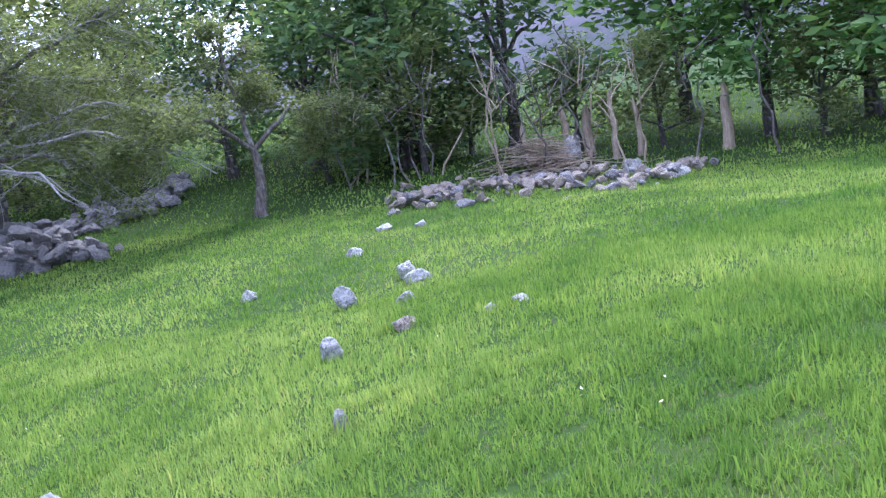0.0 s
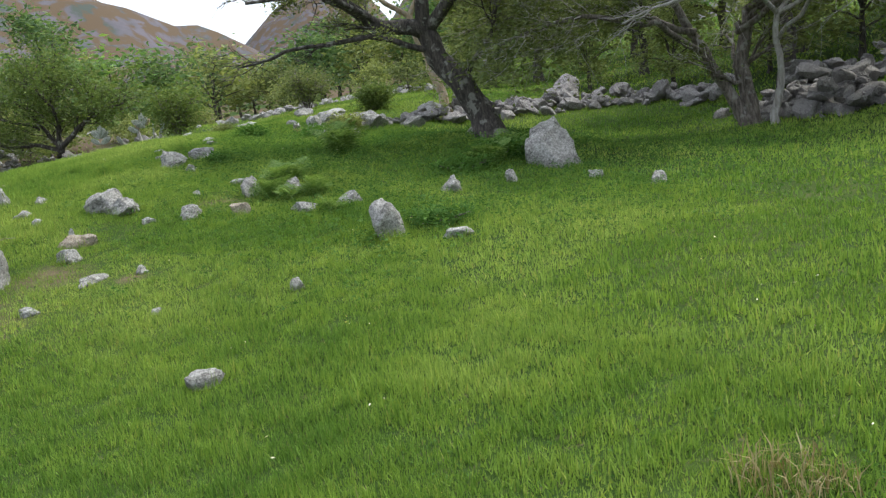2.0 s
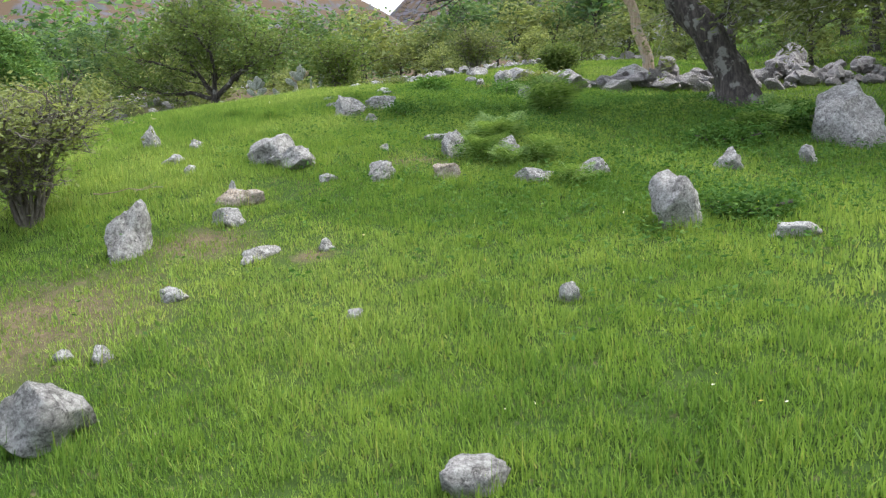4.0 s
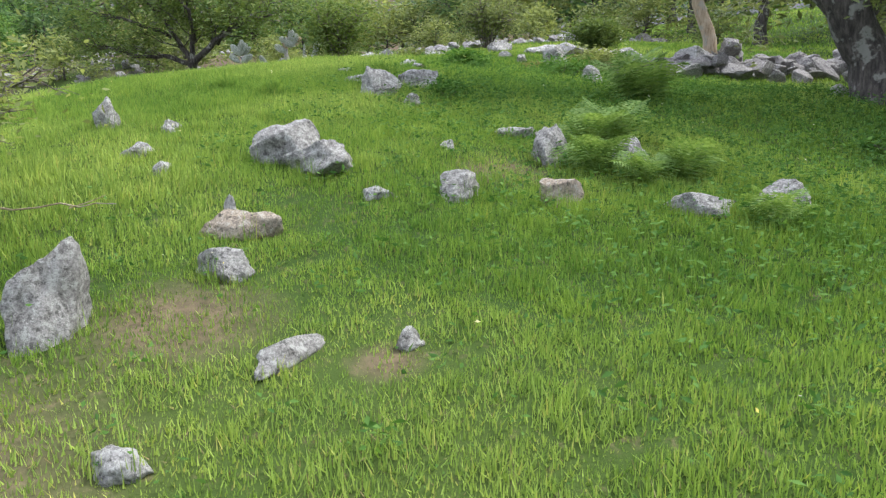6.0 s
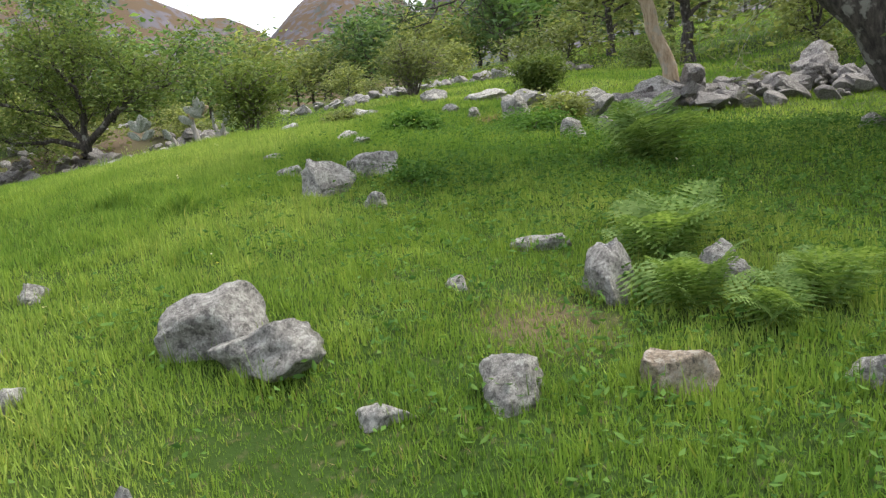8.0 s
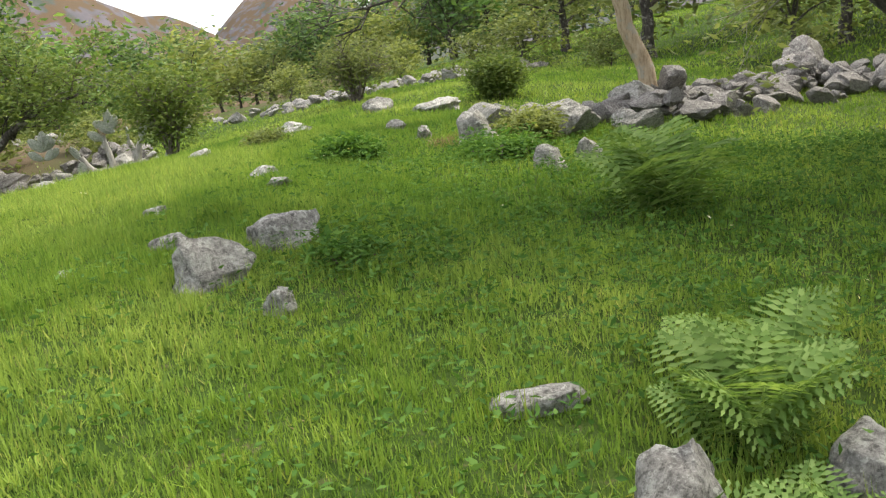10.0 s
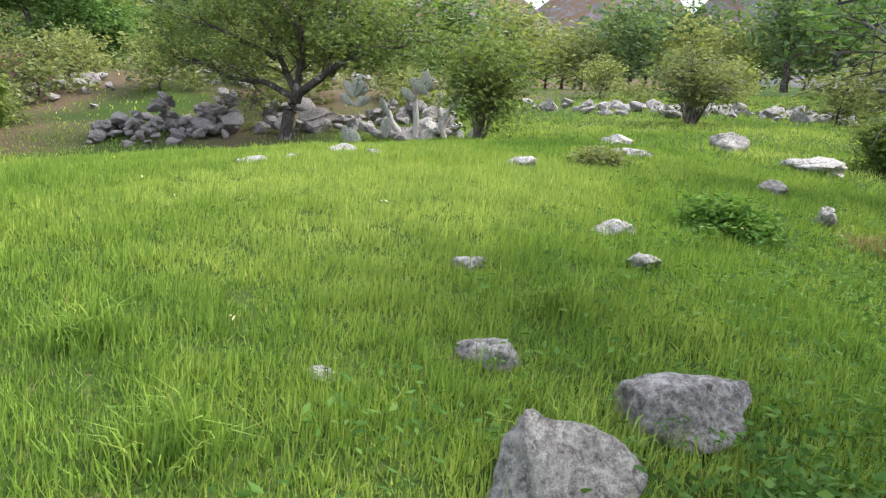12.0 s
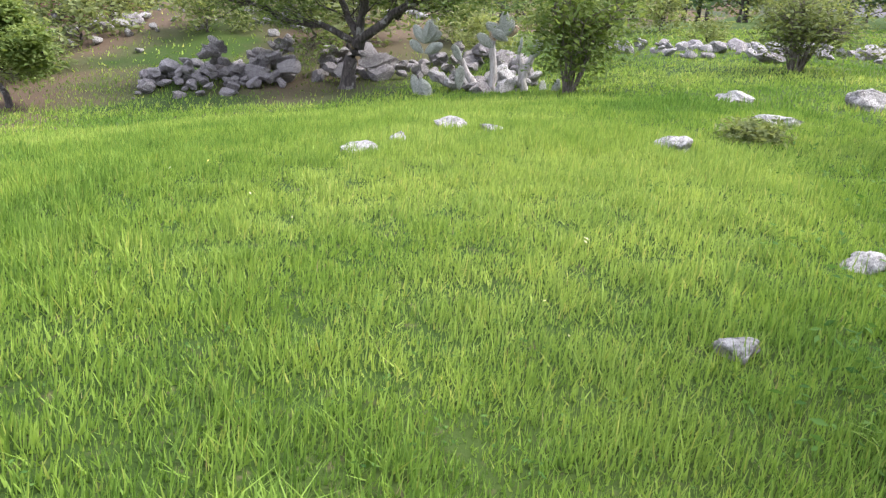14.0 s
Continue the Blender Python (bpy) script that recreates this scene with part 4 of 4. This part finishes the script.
plant(slope_h, [(-15.0, 30.0), (-22.0, 24.0), (-19.0, 20.5), (-24.0, 33.0), (-1.5, 36.0), (3.0, 29.0), (-7.5, 42.0), (-4.5, 31.0), (-12.0, 38.0), (-21.0, 15.5), (-24.0, 18.5), (-18.6, 12.8), (-20.0, 9.0), (1.2, 24.2), (4.6, 22.0), (-15.0, 19.5), (-17.5, 18.0), (-11.2, 19.8), (-13.4, 21.6), (-19.6, 17.4), (-9.4, 22.0), (-8.2, 20.2), (-16.4, 15.2)], 90, 0.35, 0.9)


# ---- prickly pear ----
def pad_mesh(seed):
    bm = bmesh.new()
    bmesh.ops.create_uvsphere(bm, u_segments=12, v_segments=8, radius=0.5)
    rnd = random.Random(seed)
    for v in bm.verts:
        t = v.co.z + 0.5
        w = 0.55 + 0.35 * math.sin(min(1, t * 1.15) * math.pi * 0.62)
        v.co = Vector((v.co.x * w, v.co.y * 0.16 + 0.03 * math.sin(v.co.z * 3 + seed), t + rnd.uniform(-0.008, 0.008)))
    me = bpy.data.meshes.new("pad")
    bm.to_mesh(me)
    bm.free()
    return smooth(me)


PADS = [pad_mesh(k) for k in range(3)]


def prickly_pear(label, x, y, stems, seed):
    rnd = random.Random(seed)
    root = new("prickly_pear")
    root.location = (x, y, float(height_at(x, y)) - 0.05)
    tagged(root, label, "cactus")

    def pad(at, size, lean, turn, dry):
        ob = new("pad", rnd.choice(PADS))
        if not ob.data.materials:
            ob.data.materials.append(CACTUS)
        ob.material_slots[0].link = "OBJECT"
        ob.material_slots[0].material = DEAD_PAD if dry else CACTUS
        ob.parent = root
        ob.matrix_local = pose(*at, 0, lean, turn) @ Matrix.Diagonal((size * 0.58, size, size, 1))
        top = ob.matrix_local @ Vector((0, 0, 0.92))
        return top

    for sx, sy, tall, lean, bare in stems:
        at = Vector((sx, sy, 0.0))
        if bare:
            w = Wood()
            end = (sx + math.sin(radians(lean)) * tall, sy, math.cos(radians(lean)) * tall)
            w.add(wavy((sx, sy, 0), end, 0.12, rnd, 6), np.linspace(0.075, 0.05, 6), 8)
            solid("stem", w.mesh("stem"), DEAD_WOOD, root)
            at = Vector(end) - Vector((0, 0, 0.05))
        for level in range(1 if bare else max(1, int(tall / 0.33))):
            top = pad(at, rnd.uniform(0.32, 0.42), lean + rnd.uniform(-20, 20), rnd.uniform(-60, 60), rnd.random() < 0.18)
            if rnd.random() < 0.6:
                pad(at.lerp(top, 0.8), rnd.uniform(0.25, 0.34), rnd.choice((-55, 55)), rnd.uniform(-30, 30), rnd.random() < 0.1)
            at = top
        for side in (-38, 30):
            pad(at - Vector((0, 0, 0.03)), rnd.uniform(0.26, 0.36), side, rnd.uniform(-20, 20), False)
    return root


prickly_pear("tall grey-green prickly pear with a dry orange base pad", -7.55, 15.6, [(0, 0, 1.0, -3, False), (0.25, -0.1, 0.35, -20, False), (-0.1, 0.1, 0.3, -30, False)], 3)
prickly_pear("prickly pear with bleached leaning stems over pale stones", -6.35, 15.9, [(0, 0, 0.85, -10, True), (0.25, 0, 0.75, 24, True), (0.75, 0.2, 0.9, 8, False), (0.5, 0, 0.7, -14, True), (0.95, 0, 0.75, 14, False), (-0.35, 0.1, 0.6, -35, True), (-0.55, -0.2, 0.3, -12, False)], 5)

# ---- bleached branch props, stumps and brush by the hedge ----
def stump(x, y, high, radius, seed):
    rnd = random.Random(seed)
    w = Wood()
    n = 7
    pts = wavy((0, 0, -0.1), (rnd.uniform(-0.1, 0.1), 0, high), 0.05, rnd, n)
    w.add(pts, 0.62 * radius * np.array([1.4, 1.1, 1.0, 0.95, 0.9, 0.8, 0.35]), 9)
    ob = solid("tree_stump", w.mesh("tree_stump"), TAN_WOOD)
    ob.location = (x, y, float(height_at(x, y)))
    return tagged(ob, "broken pale tree stump standing by the hedge", "stump", "stumps")


stump(20.4, 0.5, 1.2, 0.16, 1)
stump(20.7, 0.1, 1.15, 0.2, 2)
stump(20.0, -1.1, 1.5, 0.11, 3)
stump(20.3, -1.5, 1.3, 0.1, 4)
stump(19.8, 1.3, 0.9, 0.13, 5)
stump(20.8, -3.3, 1.4, 0.18, 6)

brush, brnd = Wood(), random.Random(91)
for k in range(260):
    a, r = brnd.uniform(0, 6.28), abs(brnd.gauss(0, 0.6))
    px, py = 18.4 + r * math.cos(a) * 0.8, -0.2 + r * math.sin(a) * 1.3
    pz = float(height_at(px, py)) + brnd.uniform(0.1, 0.85) * max(0.15, 1 - r / 1.6)
    d = Vector((brnd.gauss(0, 1), brnd.gauss(0, 1), brnd.gauss(0, 0.25))).normalized() * brnd.uniform(0.3, 0.7)
    brush.add(wavy((px - d.x, py - d.y, pz - abs(d.z) * 0.5), (px + d.x, py + d.y, pz + d.z), 0.1, brnd, 4), np.linspace(0.014, 0.005, 4), 3)
tagged(solid("brush_heap", brush.mesh("brush_heap"), TAN_WOOD), "tangled heap of dry cut brush on stones", "brush heap", kind="stuff")

# slender bare stems in the hedge
for k in range(22):
    r = random.Random(300 + k)
    s = r.uniform(0, 1)
    px, py = 16.4 + 4.2 * s + r.gauss(0, 0.4), 4.6 - 9.5 * s + r.gauss(0, 0.5)
    w = Wood()
    h = r.uniform(2.0, 3.4)
    w.add(wavy((0, 0, -0.1), (r.gauss(0, 0.8), r.gauss(0, 0.5), h), 0.2, r, 8), np.linspace(0.03, 0.014, 8), 5)
    for q in range(3):
        z0 = r.uniform(0.4, 0.8) * h
        w.add(wavy((0, 0, z0), (r.gauss(0, 0.6), r.gauss(0, 0.4), z0 + r.uniform(0.4, 1.0)), 0.15, r, 5), np.linspace(0.02, 0.008, 5), 4)
    st = solid("sapling", w.mesh("sapling"), TAN_WOOD if k % 3 == 0 else BARK)
    st.location = (px, py, float(height_at(px, py)))
    tagged(st, "slender bare grey stem in the hedge", "sapling", "hedge saplings")

# red earth cut under the bank tree
cut = stone_mesh("earth_bank", 95, (7.5, 2.4, 2.6), 4, 6, 0.12)
bank = solid("earth_bank", cut, RED_EARTH)
bank.location = (-26.5, 27.5, float(height_at(-26.5, 27.5)) + 0.1)
tagged(bank, "bare red earth bank cut into the slope", "earth bank", kind="structure")


# fallen twigs and a dry stalk
def twig(label, x, y, length, turn, radius, mat, lift=0.05):
    r = random.Random(int(length * 1000))
    w = Wood()
    w.add(wavy((-length / 2, 0, 0), (length / 2, 0, 0.04), 0.12, r, 7), np.linspace(radius, radius * 0.5, 7), 6)
    w.add(wavy((length * 0.1, 0, 0.01), (length * 0.32, length * 0.14, 0.07), 0.1, r, 4), np.linspace(radius * 0.6, radius * 0.3, 4), 5)
    ob = solid("fallen_twig", w.mesh("fallen_twig"), mat)
    ob.matrix_world = pose(x, y, float(height_at(x, y)) + lift, 0, 0, turn)
    return tagged(ob, label, "twig")


twig("crooked dead twig lying on the meadow grass", -6.5, 6.35, 0.5, 20, 0.014, DARK_BARK, 0.08)
twig("pale dry stalk poking out beside the thorn bush", -1.95, 0.35, 0.7, -4, 0.006, TAN_WOOD, 0.16)


# ---- ferns ----
def frond_mesh(seed, length=0.6):
    """An arching frond: a stem with tapering pairs of toothed leaflets."""
    r = random.Random(seed)
    n = 15
    v, f = [], []
    stem = [Vector((0, length * t * (1 - 0.15 * t), length * (0.85 * t - 0.62 * t * t))) for t in np.linspace(0, 1, n)]
    for k in range(1, n):
        a, b = stem[k - 1], stem[k]
        s = len(v)
        v += [a + Vector((-0.004, 0, 0)), a + Vector((0.004, 0, 0)), b]
        f.append((s, s + 1, s + 2))
        t = k / n
        reach = length * 0.36 * math.sin(math.pi * min(1, 0.18 + t * 0.85)) ** 0.8
        for side in (-1, 1):
            tip = b + Vector((side * reach, reach * 0.3, -reach * 0.22 + r.uniform(-0.01, 0.01)))
            along = (tip - b)
            for q in range(3):
                p0, p1 = b + along * (q / 3), b + along * ((q + 1.25) / 3 if q < 2 else 1)
                wide = length * 0.034 * (1 - q * 0.26)
                s = len(v)
                v += [p0, p0.lerp(p1, 0.5) + Vector((0, wide, 0.004)), p1, p0.lerp(p1, 0.5) + Vector((0, -wide, 0.004))]
                f += [(s, s + 1, s + 2), (s, s + 2, s + 3)]
    me = mesh_np("frond", np.array([tuple(p) for p in v]), np.array(f))
    me.materials.append(FERN)
    return me


FRONDS = [frond_mesh(k) for k in range(4)]


def fern(label, x, y, size, count, seed):
    r = random.Random(seed)
    root = new("fern")
    root.location = (x, y, float(height_at(x, y)))
    tagged(root, label, "fern", "ferns")
    for k in range(count):
        ob = new("frond", r.choice(FRONDS))
        ob.parent = root
        s = size * r.uniform(0.7, 1.15)
        ob.matrix_local = pose(r.gauss(0, 0.07) * size, r.gauss(0, 0.07) * size, 0, r.uniform(12, 52), r.uniform(-16, 16), 360 * k / count + r.uniform(-22, 22)) @ Matrix.Diagonal((s, s, s, 1))


fern("large bushy fern between lichen rocks", 0.82, 2.75, 0.72, 20, 1)
fern("fresh green fern spilling over a rock", 0.8, 2.15, 0.58, 18, 2)
fern("fresh green fern spilling over a rock", 1.35, 2.15, 0.6, 16, 3)
fern("large arching fern in the shaded grass", 1.28, 5.45, 1.15, 24, 4)
fern("fresh green fern spilling over a rock", 1.1, 1.95, 0.5, 14, 12)
fern("fern with browning fronds behind rocks", 0.95, 3.05, 0.7, 14, 5)
fern("fern clump among weeds under the gnarled tree", 3.7, 3.9, 0.8, 16, 6)
fern("fern clump among weeds under the gnarled tree", 4.05, 4.7, 0.7, 14, 7)
fern("small fern against a flat stone", 1.75, 1.2, 0.5, 12, 8)

# ---- grass and herbs ----
TRACK = np.array([(6.5, -10.5), (4.4, -9.0), (2.4, -5.5), (0.6, -2.6), (0.0, 0.0), (-0.6, 2.2), (-2.2, 4.6), (-4.0, 7.5)])


def track_distance(x, y):
    p = np.stack([x, y], -1)
    best = np.full(len(p), 1e9)
    for a, b in zip(TRACK[:-1], TRACK[1:]):
        d = b - a
        t = np.clip(((p - a) @ d) / (d @ d), 0, 1)
        best = np.minimum(best, np.linalg.norm(p - (a + t[:, None] * d), axis=1))
    return best


def ripple(x, y, k):
    """A smooth patchy pattern from 0 to 1."""
    return 0.5 + 0.25 * (np.sin(x * k + 1.7 * np.sin(y * k * 0.7)) + np.sin(y * k * 1.13 + 1.3 * np.sin(x * k * 0.6 + 2)))


# worn, stony turf beside the thorn bushes
WORN = [(-1.3, -1.7, 1.1), (-0.9, -0.3, 0.6), (-0.75, 1.0, 0.35), (0.15, 2.2, 0.3), (0.0, -0.6, 0.25), (-0.85, 4.1, 0.2)]


def worn_at(x, y):
    w = np.zeros(len(x))
    for cx, cy, r in WORN:
        w = np.maximum(w, np.exp(-((x - cx) ** 2 + (y - cy) ** 2) / (2 * r * r)))
    return w


def grass(name, lo, hi, keep, count, seed, tall, wide, simple, mat=None, label="", lean=0.55):
    """Blades of grass scattered over a rectangle, kept by a rule."""
    g = np.random.default_rng(seed)
    x, y = g.uniform(lo[0], hi[0], count), g.uniform(lo[1], hi[1], count)
    ok = g.uniform(0, 1, count) < keep(x, y)
    x, y = x[ok], y[ok]
    # blades stand in small tufts
    n = len(x)
    tuft = 0.72 + 0.6 * ripple(x, y, 5.3) * ripple(x + 3, y, 1.3) + 0.7 * (ripple(x, y + 9, 13) - 0.5) + 0.4 * (ripple(x + 5, y, 29) - 0.5)
    h = tall * g.uniform(0.55, 1.25, n) * tuft * (1 - 0.45 * worn_at(x, y))
    z = height_at(x, y) - 0.01
    a, b = g.uniform(0, 2 * np.pi, n), g.uniform(0, 2 * np.pi, n)
    side = np.stack([np.cos(a), np.sin(a), np.zeros(n)], -1) * (wide * g.uniform(0.6, 1.3, n))[:, None]
    fall = np.abs(g.normal(0, lean, n))
    out = np.stack([np.cos(b), np.sin(b), np.zeros(n)], -1) * (h * np.minimum(fall, 1.1))[:, None]
    foot = np.stack([x, y, z], -1)
    up = np.zeros((n, 3))
    up[:, 2] = h
    tip = foot + out + up * (1 - 0.28 * np.minimum(fall, 1.1))[:, None]
    if simple:
        v = np.stack([foot - side, foot + side, tip], 1).reshape(-1, 3)
        f = np.arange(3 * n).reshape(-1, 3)
    else:
        mid = foot + out * 0.32 + up * 0.58
        v = np.stack([foot - side * 0.7, foot + side * 0.7, mid - side, mid + side, tip], 1).reshape(-1, 3)
        base = np.arange(n)[:, None] * 5
        f = np.concatenate([base + np.array([[0, 1, 2]]), base + np.array([[1, 3, 2]]), base + np.array([[2, 3, 4]])], 0)
    ob = solid(name, mesh_np(name, v, f), mat or GRASS)
    return tagged(ob, label or "fresh green meadow grass", "grass", kind="stuff")


def zone(near, far, thin_worn=0.45):
    def keep(x, y):
        d = track_distance(x, y)
        return ((d >= near) & (d < far)) * (1 - thin_worn * worn_at(x, y))
    return keep


def bare_slope(x, y):
    """Stony earth beyond the hollow and on the rough slope: 1 where no turf grows."""
    bank = np.clip((-6.0 - x) / 3, 0, 1) * np.clip((y - 0.25 * x - 15.5) / 1.5, 0, 1)
    rough = 0.75 * np.exp(-((x + 3.0) ** 2 / 30 + (y - 25) ** 2 / 40))
    return np.clip(np.maximum(bank * (0.6 + 0.5 * ripple(x, y, 0.6)), rough), 0, 1)


def far_zone(near, far):
    inner = zone(near, far)
    return lambda x, y: inner(x, y) * (1 - 0.95 * bare_slope(x, y))


grass("meadow_grass", (-7.0, -13.5), (10.0, 10.5), zone(0, 1.1), 2700000, 1, 0.08, 0.0042, True, lean=0.42)
grass("meadow_grass", (-7.0, -13.5), (10.0, 10.5), zone(1.1, 2.8), 2200000, 11, 0.08, 0.005, True, lean=0.42)
grass("meadow_grass", (-10.0, -15.0), (13.0, 14.0), zone(2.8, 6.0), 1500000, 2, 0.078, 0.0072, True, lean=0.42)
grass("meadow_grass", (-18.0, -16.0), (24.0, 24.0), far_zone(6.0, 14.0), 850000, 3, 0.08, 0.0128, True, lean=0.45)
grass("meadow_grass", (-30.0, -22.0), (30.0, 45.0), far_zone(14.0, 40.0), 300000, 4, 0.1, 0.028, True)
grass("tall_grass", (-5.0, -11.5), (8.0, 9.0), lambda x, y: (track_distance(x, y) < 4) * (ripple(x, y, 2.1) ** 6) * 1.6, 45000, 5, 0.14, 0.0036, False, label="longer tufts of fresh grass", lean=0.35)
grass("dry_grass", (-5.0, -8.0), (6.0, 8.0), lambda x, y: 0.08 + 0.7 * worn_at(x, y), 120000, 6, 0.06, 0.003, True, STRAW, "dry straw blades in the turf", 1.0)
for n, (cx, cy, r) in enumerate([(4.47, -5.5, 0.2), (-2.2, 4.0, 0.14), (-2.9, 4.4, 0.12), (0.05, 8.6, 0.25), (-1.2, 4.6, 0.2), (2.5, 0.1, 0.2), (-1.55, 5.6, 0.14)]):
    grass("grass_tussock", (cx - r, cy - r), (cx + r, cy + r), lambda x, y: np.exp(-((x - cx) ** 2 + (y - cy) ** 2) / (r * r)), 500, 20 + n, 0.14, 0.003, False, STRAW if n in (0, 3) else GRASS, "tussock of longer grass" if n not in (0, 3) else "dry straw-coloured grass tussock", 0.7)


def fringe(seed):
    """Longer blades leaning against the feet of the stones."""
    g = np.random.default_rng(seed)
    foot, side, tip = [], [], []
    for x, y, w, d, turn in FRINGED:
        if w < 0.12 or track_distance(np.array([x]), np.array([y]))[0] > 7:
            continue
        n = int(190 * (w + d))
        a = g.uniform(0, 2 * np.pi, n)
        k = g.uniform(0.36, 0.62, n)
        c, q = math.cos(radians(turn)), math.sin(radians(turn))
        lx, ly = np.cos(a) * w * k, np.sin(a) * d * k
        px, py = x + lx * c - ly * q, y + lx * q + ly * c
        h = g.uniform(0.06, 0.17, n) * (0.75 + 0.5 * np.sin(a * 3 + x * 7))
        b = g.uniform(0, 2 * np.pi, n)
        f = np.stack([px, py, height_at(px, py) - 0.01], -1)
        e = np.stack([np.cos(b), np.sin(b), np.zeros(n)], -1)
        o = g.normal(0, 0.35, (n, 1)) * np.stack([-np.sin(b), np.cos(b), np.zeros(n)], -1) * h[:, None]
        o[:, 2] = h
        foot.append(f)
        side.append(e * g.uniform(0.002, 0.004, (n, 1)))
        tip.append(f + o)
    foot, side, tip = np.concatenate(foot), np.concatenate(side), np.concatenate(tip)
    v = np.stack([foot - side, foot + side, tip], 1).reshape(-1, 3)
    ob = solid("grass_fringe", mesh_np("grass_fringe", v, np.arange(len(v)).reshape(-1, 3)), GRASS)
    return tagged(ob, "longer grass growing round the feet of the stones", "grass", kind="stuff")


fringe(41)


def herbs(name, lo, hi, keep, count, seed, size, tall, leaves, mat, label):
    """Small broad-leaved herbs: leaves round short stems."""
    g = np.random.default_rng(seed)
    x, y = g.uniform(lo[0], hi[0], count), g.uniform(lo[1], hi[1], count)
    ok = g.uniform(0, 1, count) < keep(x, y)
    x, y = x[ok], y[ok]
    c = np.stack([x, y, height_at(x, y) + tall * 0.6], -1)
    ob = solid(name, leaf_cloud(name, c, size, seed, leaves, tall * 0.42, 0.35), mat)
    return tagged(ob, label, "herbs", kind="stuff")


def under_trees(x, y):
    """Denser where the weeds grow in the shade of the trees."""
    return np.clip(0.9 * np.exp(-((x - 3.2) ** 2 + (y - 4.5) ** 2) / 14) + 0.5 * np.exp(-((x - 1.8) ** 2 + (y - 6.2) ** 2) / 4) + 0.6 * np.exp(-((x + 0.35) ** 2 + (y - 4.75) ** 2) / 0.25) + 0.4 * np.exp(-((x - 2.4) ** 2 + (y - 0.6) ** 2) / 1.2), 0, 1)


herbs("weeds", (-2.0, -2.0), (9.0, 10.0), under_trees, 20000, 7, 0.022, 0.12, 7, WEED, "low broad-leaved weeds in the shaded grass")
herbs("clover", (-5.0, -11.0), (8.0, 8.0), lambda x, y: (track_distance(x, y) < 3.5) * (0.1 + 0.8 * ripple(x, y, 1.7) ** 3), 16000, 8, 0.010, 0.06, 6, WEED, "clover and small herbs in the turf")
herbs("flowers", (-5.0, -10.0), (8.0, 8.0), lambda x, y: (track_distance(x, y) < 4) * 1.0, 110, 9, 0.012, 0.19, 2, PETAL, "tiny white and yellow flowers in the grass")
